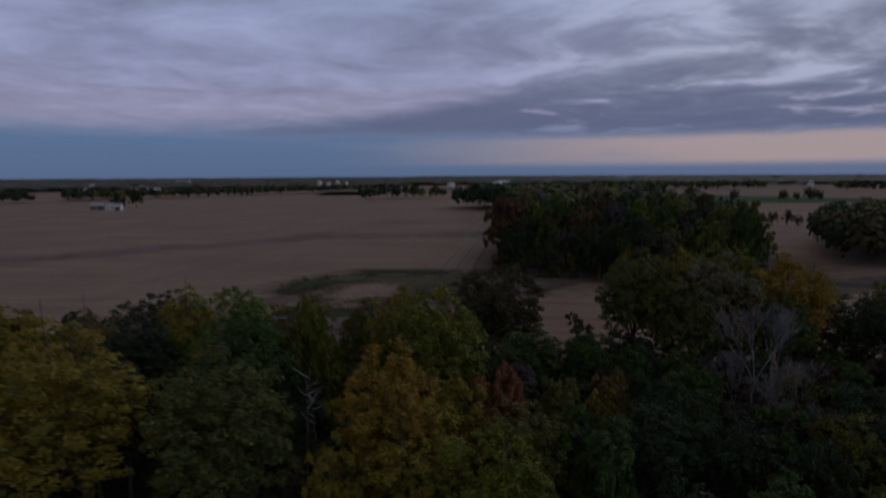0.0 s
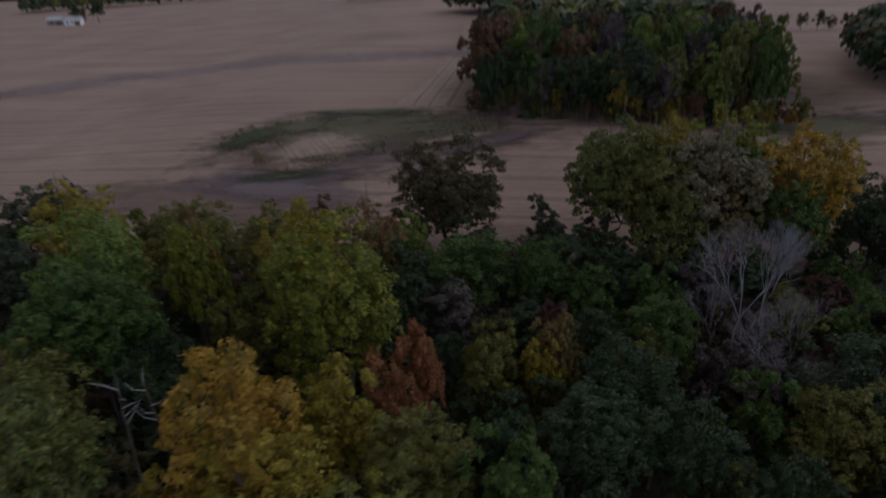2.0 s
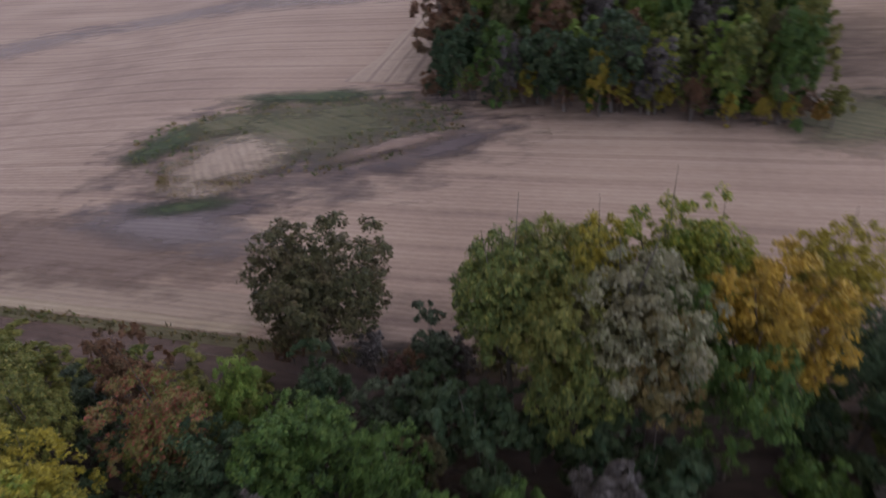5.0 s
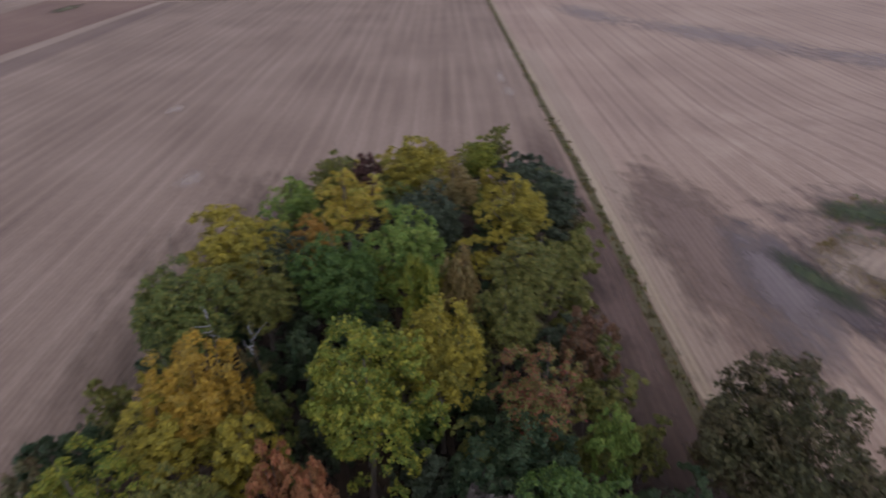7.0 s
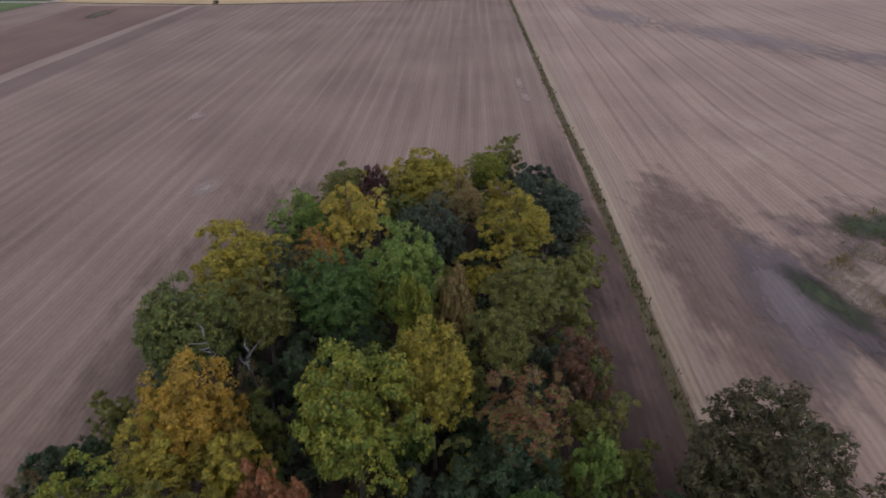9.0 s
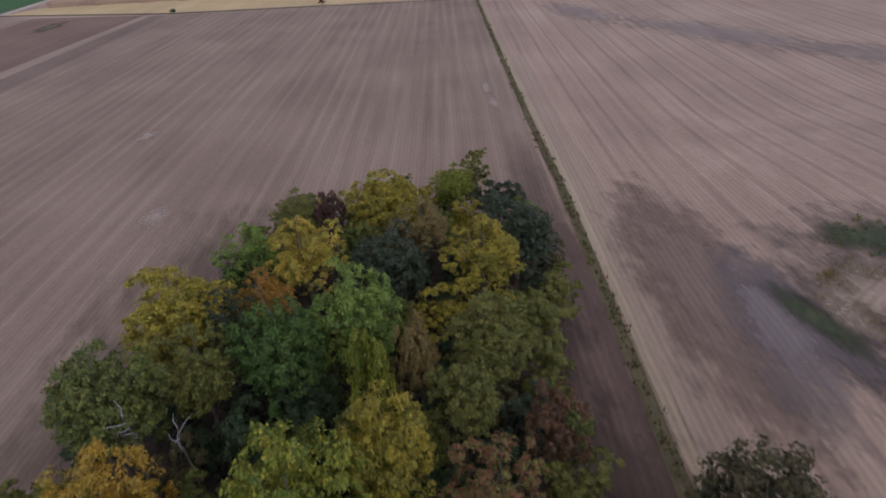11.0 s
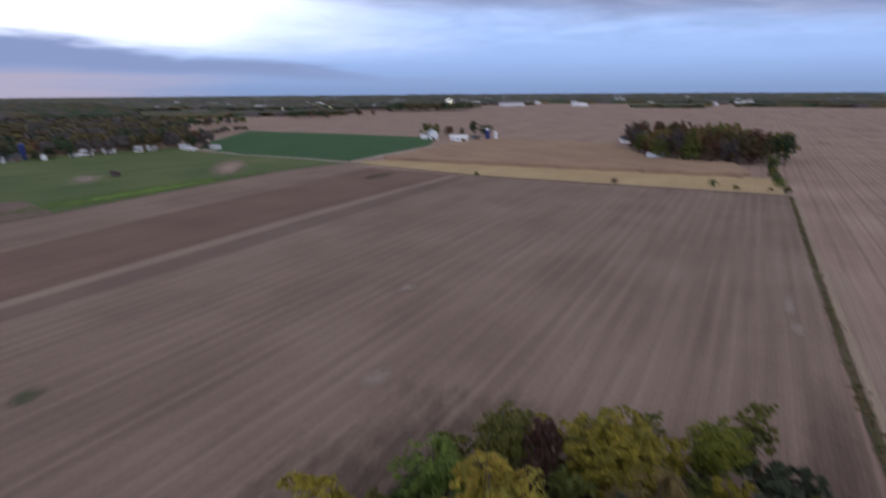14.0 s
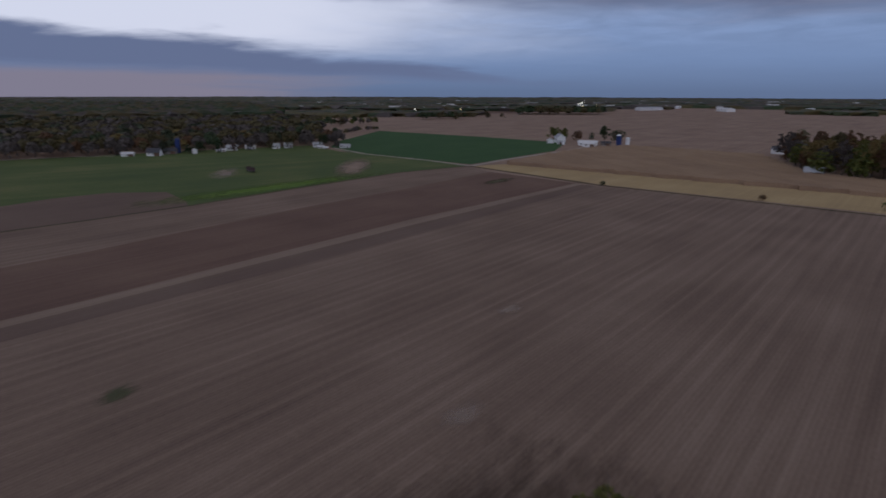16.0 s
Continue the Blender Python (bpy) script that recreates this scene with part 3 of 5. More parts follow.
BIG, SMALL, UNDER, MID = [], [], [], []
for k in range(7):
    me, lobes = crown_mesh("big_crown", 11 + k, 46 + 3 * k, 8, 31, 0.035, 0.06 * (k % 3), 0.04 * (k % 4))
    BIG.append((me, trunk_mesh("big_trunk", k, lobes)))
for k in range(5):
    me, lobes = crown_mesh("small_crown", 41 + k, 24 + 2 * k, 6, 28, 0.060, 0.0, 0.05)
    SMALL.append((me, trunk_mesh("small_trunk", 20 + k, lobes)))
for k in range(4):
    me, lobes = crown_mesh("under_crown", 91 + k, 14, 7, 20, 0.088, 0.0, 0.05, 1.25)
    UNDER.append((me, trunk_mesh("under_trunk", 60 + k, lobes)))
for k in range(5):
    me, lobes = crown_mesh("wood_crown", 71 + k, 14, 6, 18, 0.112, 0.0, 0.05, 1.35)
    MID.append((me, trunk_mesh("wood_trunk", 40 + k, lobes[:5])))
BARE = [bare_mesh("bare_crown", 5 + k, 6, 0.62, 0.0058) for k in range(2)]

NAMES = {"yellowgreen": "yellow-green", "gold": "golden yellow", "yellow": "bright yellow", "lime": "fresh light green", "green": "green",
         "deep": "dark green", "olive": "olive", "olivegreen": "olive green", "goldolive": "golden olive", "teal": "dull grey-green",
         "tan": "tan brown", "rust": "rust brown", "orange": "orange", "maple": "olive and red", "maroon": "maroon", "salmon": "salmon pink",
         "red": "dark red", "oakbrown": "bronze brown", "oak": "bronze olive oak-like", "graygreen": "pale grey-green", "twig": "bare grey twiggy"}
tally = random.Random(4)


def tree(colour, x, y, height, radius, kind="tree", where="in the wood below", group="trees of the wood", lod=None, model=None):
    """A broadleaf tree: trunk with limbs, and a crown of leaves."""
    models = lod or (BIG if radius > 2.7 else SMALL)
    crown, trunk = models[tally.randrange(len(models)) if model is None else model]
    tall = max(min(radius * tally.uniform(1.0, 1.15), height * 0.48), height * (0.34 if lod is None else 0.40))
    middle = height - tall
    radius *= 1.17
    base = thing(kind, pose(x, y, land(x, y), 0, 0, tally.uniform(0, 360)), f"{NAMES[colour]} broadleaf {kind} {where}", kind, group)
    leaf = shared("crown", crown, base, Matrix.Translation((0, 0, middle)) @ Matrix.Diagonal((radius, radius, tall, 1)), LEAF[colour])
    leaf["label"] = f"{NAMES[colour]} foliage"
    # the trunk stretches between the ground and the crown's middle
    shared("trunk", trunk, base, Matrix.Translation((0, 0, middle)) @ Matrix.Diagonal((radius * 0.9, radius * 0.9, middle, 1)))
    return base


def dead_tree(x, y, height, radius, mat, label, group=""):
    base = thing("dead_tree", pose(x, y, land(x, y), 0, 0, tally.uniform(0, 360)), label, "tree", group)
    stem = 0.33 * height
    verts, faces = [], []
    tube(verts, faces, [Vector((0, 0, 0)), Vector((0.15, 0.1, stem * 0.5)), Vector((0, 0, stem * 1.02))], [0.16, 0.10, 0.06], 8)
    trunk = new("trunk", mesh_of("dead_trunk", verts, faces, [mat], flat=False))
    trunk.parent = base
    shared("bare_crown", BARE[tally.randrange(2)], base, Matrix.Translation((0, 0, stem)) @ Matrix.Diagonal((radius, radius, height - stem, 1)), mat)
    return base


# the wood that the camera passes over
def build_wood():
    for row in (("yellowgreen", 4.7, 47.0, 17.2, 4.8), ("goldolive", 1.4, 53.6, 16.2, 3.3), ("gold", 1.4, 35.4, 15.8, 3.5), ("goldolive", 2.4, 32.6, 12.8, 3.6), ("maple", 5.8, 60.0, 13.5, 3.7), ("rust", -0.8, 67.3, 11.4, 2.7),
                ("olive", -3.6, 60.6, 13.6, 2.9), ("tan", -8.4, 57.6, 14.6, 2.2), ("yellowgreen", -7.6, 53.6, 15.0, 2.5), ("green", -12.2, 46.6, 15.8, 4.0),
                ("lime", -14.8, 53.6, 16.2, 4.3), ("olive", -12.0, 64.8, 12.6, 4.1), ("olive", -12.2, 38.8, 14.2, 4.1), ("olivegreen", -8.6, 32.3, 16.4, 4.1)):
        tree(*row)
    for row in (("goldolive", -20.9, 36.2, 14.9, 4.8), ("teal", -19.2, 40.0, 13.3, 2.9), ("yellow", -30.4, 48.6, 14.5, 4.8), ("orange", -24.0, 44.4, 11.7, 3.1),
                ("lime", -35.4, 42.2, 11.9, 3.8), ("olive", -42.7, 48.0, 11.7, 3.4), ("maroon", -41.2, 52.0, 12.3, 2.3), ("goldolive", -41.6, 59.6, 13.7, 5.0),
                ("tan", -34.6, 63.4, 12.3, 3.8), ("yellowgreen", -49.1, 70.4, 9.6, 3.3), ("teal", -32.1, 74.8, 11.9, 5.4), ("goldolive", -25.4, 69.0, 13.7, 4.6), ("teal", -26.9, 58.0, 12.5, 4.6)):
        tree(*row, where="at the wood's western tip")
    for row in (("yellowgreen", 7.7, 27.9, 13, 3.6), ("salmon", 8.6, 40.6, 12.0, 2.0), ("salmon", 10.6, 43.0, 11.8, 1.9), ("deep", 7.8, 58.7, 10, 3.7),
                ("lime", 9.1, 65.2, 10.5, 1.9), ("green", 14.7, 60.3, 10, 3.8), ("green", 21.0, 58.0, 10, 2.8), ("goldolive", 18.5, 44.9, 9, 2.0),
                ("olive", 15.7, 47.4, 9, 2.0), ("deep", 12.1, 47.8, 8, 2.1), ("deep", 23.6, 49.2, 8.5, 2.4), ("green", 28.3, 48.8, 9.5, 3.1),
                ("maroon", 20.3, 50.0, 9, 1.9), ("deep", 9.0, 54.6, 9, 2.7), ("green", 29.4, 54.1, 9.5, 2.7), ("green", 24.5, 54.6, 9.5, 2.3)):
        tree(*row, where="among taller trees")
    for row in (("olive", 26.2, 46.2, 8, 2.3), ("deep", -8.8, 48.1, 10, 2.8), ("goldolive", 5.6, 38.3, 12.5, 2.4), ("olive", 9.9, 35.0, 12, 2.8),
                ("green", 14.9, 32.8, 12.0, 2.7), ("deep", 23.1, 41.7, 10.5, 3.3), ("deep", 25.7, 36.3, 10, 3.2), ("tan", 19.9, 46.0, 10, 2.1),
                ("olive", 14.8, 44.4, 10, 1.8), ("goldolive", -2.2, 31.5, 11, 2.1), ("olive", 35.6, 38.1, 9, 3.1), ("deep", 29.4, 32.7, 10, 2.6),
                ("deep", 20.0, 37.5, 10.5, 3.0), ("deep", 38.6, 41.5, 10, 4.6), ("red", 40.8, 46.2, 7, 2.2), ("maroon", 43.5, 53.0, 8, 2.2), ("deep", 0.6, 26.3, 9, 2.4), ("deep", 0.8, 22.5, 8, 2.5)):
        tree(*row, where="among taller trees")
    tree("oak", 13.2, 75.8, 14.4, 5.7, where="standing alone at the field edge", group="oaks at the field edge", model=4)
    for row in (("olivegreen", 29.6, 68.4, 17.6, 4.4), ("graygreen", 37.6, 65.4, 17.7, 4.9), ("olive", 33.4, 66.6, 16.6, 4.0), ("goldolive", 36.2, 68.6, 17.8, 3.4), ("tan", 39.0, 63.2, 14.5, 3.3), ("olivegreen", 34.6, 62.8, 13.0, 3.6), ("green", 41.4, 64.4, 15.4, 3.0), ("yellowgreen", 44.5, 71.0, 17.3, 3.8), ("gold", 46.8, 65.6, 17.2, 4.6),
                ("green", 44.4, 61.5, 13.5, 3.4), ("deep", 54.5, 63.4, 13.0, 3.4), ("green", 47.2, 56.8, 8.0, 2.5), ("olive", 34.5, 71.5, 16.5, 4.4), ("yellowgreen", 41.0, 70.5, 18.0, 3.6)):
        tree(*row, where="by the field edge", group="tall trees by the field")
    for row in (("deep", 60, 58, 13, 4.5), ("olivegreen", 62, 68, 14, 4.8), ("deep", 56, 49, 11, 4.0), ("maroon", 50, 46, 9, 3.0), ("olive", 58, 40, 11, 4.0),
                ("deep", 47, 37, 10, 3.6), ("twig", 52, 54, 10, 3.0), ("deep", 68, 50, 12, 4.2), ("goldolive", 55, 72, 14, 3.6), ("deep", 70, 63, 13, 4.4)):
        tree(*row, where="at the wood's shaded side")
    for x, y, h, r in ((33.3, 47.4, 16.4, 4.3), (35.4, 48.2, 15.8, 3.8)):
        dead_tree(x, y, h, r, PALE_BARK, "bleached leafless dead tree with many forked branches", "bleached dead trees")
    for x, y, h, r in ((36.6, 45.8, 11.5, 3.8), (31.9, 48.2, 11.5, 3.0), (33.5, 44.6, 11.0, 3.8), (35.5, 43.0, 9.0, 3.4)):
        dead_tree(x, y, h, r, GREY_BARK, "grey leafless small tree below the dead one", "grey leafless small trees")
    # bleached broken limbs that stand out of the crowns
    for x, y, z, seed in ((-4.4, 38.6, 12.2, 3), (-4.8, 35.6, 14.9, 8)):
        rnd = random.Random(seed)
        base = thing("dead_snag", pose(x, y, land(x, y), 0, 0, seed * 40), "bleached forked dead snag standing between green crowns", "tree", "bleached snags")
        verts, faces = [], []
        spine = [Vector((0, 0, 0)), Vector((0.3, 0, z * 0.5)), Vector((0.1, 0.3, z * 0.8)), Vector((0.5, 0.4, z))]
        tube(verts, faces, spine, [0.12, 0.08, 0.05, 0.025], 7)
        stem = new("trunk", mesh_of("snag_trunk", verts, faces, [BARK], flat=False))
        stem.parent = base
        for k in range(5):
            verts, faces = [], []
            root = spine[2].lerp(spine[3], k / 5 - 0.25)
            a = rnd.uniform(0, math.tau)
            out = Vector((math.cos(a), math.sin(a), rnd.uniform(0.2, 0.9)))
            tube(verts, faces, [root, root + out * 0.6 + Vector((0, 0, 0.12)), root + out * 1.1 + Vector((0.3, -0.2, 0.4))], [0.05, 0.04, 0.015], 5)
            limb = new("limb", mesh_of("snag_limb", verts, faces, [PALE_BARK], flat=False))
            limb.parent = base


WOOD_EDGE = [(60, 78), (26, 71), (12, 69), (-8, 72), (-34, 80), (-55, 75), (-52, 55), (-43, 41), (-27, 33), (-12, 27), (-1, 20), (20, 22), (50, 30), (75, 45)]


def build_shrubs():
    """Younger trees and shrubs that close the gaps under the tall crowns."""
    rnd = random.Random(12)
    tall = [(o.location.x, o.location.y, max(c.scale.x for c in o.children)) for o in scene.objects if o.name.startswith(("tree", "dead_tree"))]
    for x, y in scatter(WOOD_EDGE, 3.7, 12):
        if any((x - a) ** 2 + (y - b) ** 2 < (0.55 * r) ** 2 for a, b, r in tall) or (30.5 < x < 38 and 43 < y < 49.5):
            continue
        near = min(math.hypot(x - a, y - b) - r for a, b, r in tall)
        # dark leaf tones, darkest at x >= 12, carry deep shade in their colour
        shady = rnd.choice(("deep", "deep", "green", "olivegreen", "deep", "oakbrown", "teal", "olive"))
        if near < 0.5:
            tree(shady, round(x, 1), round(y, 1), rnd.uniform(4.5, 8.0), rnd.uniform(1.7, 2.5), "shrub", "filling the wood's undergrowth", "shrubs of the undergrowth", UNDER)
        else:
            tree(rnd.choice((shady, "olive", "olivegreen", "goldolive", "olive") if x < 12 else (shady, "deep", shady, "twig", "deep")), round(x, 1), round(y, 1), rnd.uniform(6.5, 10.0), rnd.uniform(2.2, 3.1),
                 where="between the tall ones", group="younger trees of the wood", lod=UNDER)
    for x, y, c, h, r in ((17.5, 73.2, "twig", 5.0, 1.7), (22.5, 71.8, "rust", 4.5, 1.6), (9.5, 74.6, "rust", 4.0, 1.5), (25.5, 72.0, "twig", 5.5, 1.8), (19.8, 71.0, "maroon", 4.0, 1.5), (33, 45.5, "twig", 7, 2.4), (36.5, 44, "twig", 6.5, 2.4), (35, 49, "twig", 8, 2.2), (38.5, 46, "twig", 7, 2.2), (31.5, 46, "twig", 7, 2.2), (37, 41, "maroon", 5.5, 2.0)):
        tree(c, x, y, h, r, "shrub", "on the bank beside the field", "shrubs on the bank", UNDER)


# ---- the wood across the field, and groves further off ----
def scatter(poly, gap, seed):
    rnd = random.Random(seed)
    xs, ys = [p[0] for p in poly], [p[1] for p in poly]
    spots = []
    for _ in range(int((max(xs) - min(xs)) * (max(ys) - min(ys)) / gap**2 * 6)):
        x, y = rnd.uniform(min(xs), max(xs)), rnd.uniform(min(ys), max(ys))
        if inside(poly, x, y) and all((x - a) ** 2 + (y - b) ** 2 > gap * gap for a, b in spots[-400:]):
            spots.append((x, y))
    return spots


def tree_mass(name, label, spots, colours, tall, seed, category="woodland", leaves=70, wide=(0.30, 0.42)):
    """Woodland too far off to count: one mesh of leafy crowns."""
    rnd = np.random.RandomState(seed)
    verts, faces, index = [], [], []
    mats = [FAR_LEAF[c] for c in colours]
    for x, y in spots:
        h = rnd.uniform(*tall)
        r = h * rnd.uniform(*wide)
        n = leaves
        out = rnd.normal(size=(n, 3))
        out[:, 2] = np.abs(out[:, 2]) - 0.35
        out /= np.linalg.norm(out, axis=1)[:, None]
        reach = rnd.uniform(0.7, 1.0, n)[:, None]
        place = np.array([x, y, land(x, y) + h * 0.56]) + out * reach * np.array([r, r, h * 0.46])
        normal = out + np.array([0, 0, 0.4]) + 0.35 * rnd.normal(size=(n, 3))
        normal /= np.linalg.norm(normal, axis=1)[:, None]
        side = np.cross(normal, rnd.normal(size=(n, 3)))
        side /= np.linalg.norm(side, axis=1)[:, None]
        other = np.cross(normal, side)
        s = r * rnd.uniform(0.26, 0.5, n)[:, None] * (70 / n) ** 0.5
        quad = np.stack([place - side * s, place - other * s * 0.8, place + side * s, place + other * s * 0.8], 1).reshape(-1, 3)
        start = len(verts)
        verts += quad.tolist()
        faces += (np.arange(4 * n).reshape(-1, 4) + start).tolist()
        index += [int(rnd.randint(len(mats)))] * n
    ob = new(name, mesh_of(name, verts, faces, mats, index))
    return tagged(ob, label, category, kind="stuff")


def canopy(name, label, polys, height, colours, seed):
    """Closed leaf canopies seen from far off: bumpy roofs with ragged sides."""
    rnd = random.Random(seed)
    verts, faces, index = [], [], []
    for poly, gap in polys:
        seen = {}
        xs, ys = [p[0] for p in poly], [p[1] for p in poly]
        nx, ny = int((max(xs) - min(xs)) / gap) + 1, int((max(ys) - min(ys)) / gap) + 1
        full = {(i, j) for i in range(nx) for j in range(ny) if inside(poly, min(xs) + (i + 0.5) * gap, min(ys) + (j + 0.5) * gap)}

        def corner(i, j, top):
            key = (i, j, top)
            if key not in seen:
                h = height * rnd.uniform(0.65, 1.15) if top else -0.2
                seen[key] = len(verts)
                px, py = min(xs) + (i + rnd.uniform(-0.3, 0.3)) * gap, min(ys) + (j + rnd.uniform(-0.3, 0.3)) * gap
                verts.append((px, py, h + land(px, py)))
            return seen[key]

        for i, j in sorted(full):
            tone = rnd.randrange(len(colours))
            a, b, c, d = corner(i, j, 1), corner(i + 1, j, 1), corner(i + 1, j + 1, 1), corner(i, j + 1, 1)
            mid = len(verts)
            verts.append(((verts[a][0] + verts[c][0]) / 2, (verts[a][1] + verts[c][1]) / 2, max(verts[a][2], verts[c][2]) + height * rnd.uniform(0.05, 0.3)))
            for p, q in ((a, b), (b, c), (c, d), (d, a)):
                faces.append((p, q, mid))
                index.append(tone)
            for (p, q), near in (((0, 0), (1, 0)), (i, j - 1)), (((1, 0), (1, 1)), (i + 1, j)), (((1, 1), (0, 1)), (i, j + 1)), (((0, 1), (0, 0)), (i - 1, j)):
                if near not in full:
                    t0, t1 = corner(i + p[0], j + p[1], 1), corner(i + q[0], j + q[1], 1)
                    b0, b1 = corner(i + p[0], j + p[1], 0), corner(i + q[0], j + q[1], 0)
                    faces.append((b0, b1, t1, t0))
                    index.append(tone)
    ob = new(name, mesh_of(name, verts, faces, [FAR_LEAF[c] for c in colours], index))
    return tagged(ob, label, "woodland", kind="stuff")


def build_far_trees():
    rnd = random.Random(31)
    front = [(19.5, 132), (40, 122), (58, 115.5), (71, 110.5), (79, 128), (88, 165), (28, 175)]
    tones = ("green", "olivegreen", "deep", "olive", "oakbrown", "deep", "twig", "lime", "rust", "green")
    for x, y in scatter(front, 5.2, 3):
        edge = y < 139 - 0.33 * (x - 20)
        tree(rnd.choice(tones), round(x, 1), round(y, 1), rnd.uniform(11, 15) if edge else rnd.uniform(14, 18.5), rnd.uniform(3.3, 4.7), where="in the wood across the field", group="trees across the field", lod=SMALL if edge else MID)
    for c, x, y, h, r in (("yellow", 45.5, 118.9, 10.0, 2.3), ("yellowgreen", 53.5, 118.4, 11.5, 3.0), ("lime", 61.5, 114.9, 11, 3.0), ("yellow", 62.0, 112.9, 4.5, 1.3), ("yellow", 65.5, 112.0, 4.0, 1.2),
                          ("orange", 72.5, 110.2, 3.8, 1.2), ("rust", 57.5, 114.6, 6.5, 2.0), ("yellow", 69.0, 111.2, 4.2, 1.2), ("twig", 33.0, 125.4, 11, 2.2), ("rust", 35.0, 126.4, 6, 1.8), ("orange", 38.0, 155.0, 14, 2.6)):
        tree(c, x, y, h, r, where="edging the wood across the field", group="trees across the field", lod=SMALL)
    for k in range(30):
        x = 21 + 1.8 * k + rnd.uniform(-0.8, 0.8)
        y = 131.5 - 0.40 * (x - 20) + rnd.uniform(-0.6, 1.6)
        tree(rnd.choice(("olive", "green", "deep", "olivegreen", "lime", "rust", "goldolive")), round(x, 1), round(y, 1), rnd.uniform(3.5, 6.5), rnd.uniform(1.5, 2.3), "shrub", "edging the wood across the field", "edge shrubs", MID)
    back = [(28, 172), (88, 163), (108, 240), (138, 370), (112, 395), (52, 370), (42, 260)]
    tree_mass("woodland", "mixed green and brown autumn woodland behind the front trees", scatter(back, 6.5, 5), ("deep", "green", "olivegreen", "olive", "oakbrown", "rust", "deep", "twig"), (13, 18), 5, leaves=150)
    tree_mass("woodland", "dark copse at the far end of the wood", scatter([(21, 405), (52, 358), (80, 400), (60, 440)], 6.0, 6), ("deep", "oakbrown", "deep"), (13, 17), 6, leaves=150)
    tree_mass("woodland", "dark grove beside the ploughed corner", scatter([(106, 141), (120, 132), (170, 142), (180, 195), (136, 192)], 5.5, 7), ("deep", "oakbrown", "olivegreen", "deep"), (11, 15), 7, leaves=300)
    # single trees standing in rows on the far field
    for k, (x, y) in enumerate(((148, 251), (154, 249), (159, 247), (163, 246), (167, 243), (173, 240))):
        tree("oakbrown" if k % 2 else "deep", x, y, 5 + k % 3, 2.0 + 0.3 * (k % 2), where="in a row on the far field", group="row of field trees", lod=MID)
    for x, y, h in ((292, 470, 9), (302, 468, 7), (312, 466, 11), (319, 465, 9), (258, 480, 9), (230, 500, 8), (262, 560, 9)):
        tree("deep", x, y, h, h * 0.42, where="out on the far field", group="far field trees", lod=MID)
    # the grove west of the boundary
    grove = [(-372, 128), (-385, 88), (-440, 78), (-492, 72), (-505, 92), (-450, 150), (-398, 166)]
    tones = ("olive", "rust", "olivegreen", "tan", "rust", "graygreen", "oakbrown", "twig", "tan")
    for x, y in scatter(grove, 7.5, 8):
        tree(rnd.choice(tones), round(x, 1), round(y, 1), rnd.uniform(11, 21), rnd.uniform(4.6, 7.2), where="in the grove round a homestead", group="trees of the grove", lod=MID)
    for c, x, y, h, r in (("deep", -378, 158, 18, 5.6), ("deep", -384, 152, 16, 5), ("oakbrown", -372, 146, 14, 4.5), ("green", -300, 136, 5, 2.4), ("lime", -285, 134, 5, 2.6), ("olive", -320, 138, 6, 2.6),
                          ("olive", -272, 133, 3.4, 1.8), ("deep", -338, 142, 7, 3.0), ("olivegreen", -352, 146, 9, 3.6)):
        tree(c, x, y, h, r, where="along the boundary by the grove", group="boundary trees", lod=MID)
    for c, x, y, h, r in (("green", -283, 105, 3.8, 2.5), ("rust", -286, 61, 2.6, 1.7), ("deep", -296, -10, 2.4, 1.6), ("olive", -279, 114, 2.0, 1.5), ("maroon", -276, 128, 1.8, 1.3)):
        tree(c, x, y, h, r, "shrub", "on the ditch bank", "ditch shrubs", lod=MID)
    # farmstead trees
    for c, x, y, h, r in (("olivegreen", -556, -117, 13, 6.0), ("rust", -563, -96, 10, 5.0), ("deep", -566, -71, 15, 5.5), ("deep", -562, -58, 12, 5.5), ("deep", -558, -81, 9, 2.4), ("olivegreen", -560, -109, 12, 5)):
        tree(c, x, y, h, r, where="sheltering the farmstead", group="farmstead trees", lod=MID)
    # western woodland
    edge = [(-150, -420), (-250, -368), (-330, -330), (-404, -286), (-420, -262), (-446, -300), (-470, -345), (-420, -420), (-180, -500)]
    tree_mass("woodland", "russet, green and bare grey woodland behind the houses", scatter(edge, 8.5, 9), ("oakbrown", "twig", "rust", "teal", "oakbrown", "twig", "oakbrown", "deep", "twig", "tan"), (9, 14), 9, leaves=190, wide=(0.36, 0.5))
    deep = [(-180, -498), (-420, -418), (-470, -343), (-560, -400), (-700, -520), (-760, -640), (-420, -900)]
    tree_mass("woodland", "wide brown and green autumn forest", scatter(deep, 14, 10), ("oakbrown", "twig", "oakbrown", "teal", "twig", "oakbrown"), (9, 12), 10, leaves=70, wide=(0.6, 0.75))
    # dull grey-green, grey and brown mix; its muted colour stands in for distance haze
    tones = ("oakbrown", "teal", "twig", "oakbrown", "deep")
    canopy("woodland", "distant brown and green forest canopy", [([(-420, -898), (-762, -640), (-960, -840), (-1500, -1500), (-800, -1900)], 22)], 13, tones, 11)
    tree_mass("woodland", "dark round copse on the far field", scatter([(-1172, -392), (-1258, -232), (-1330, -245), (-1270, -405)], 11, 12), ("deep", "deep", "oakbrown"), (13, 18), 12, leaves=40, wide=(0.4, 0.5))
    tree_mass("woodland", "dark shelter belt beside a lane", scatter([(-880, -445), (-960, -400), (-985, -420), (-900, -470)], 9, 13), ("deep", "deep", "oakbrown"), (9, 13), 13)
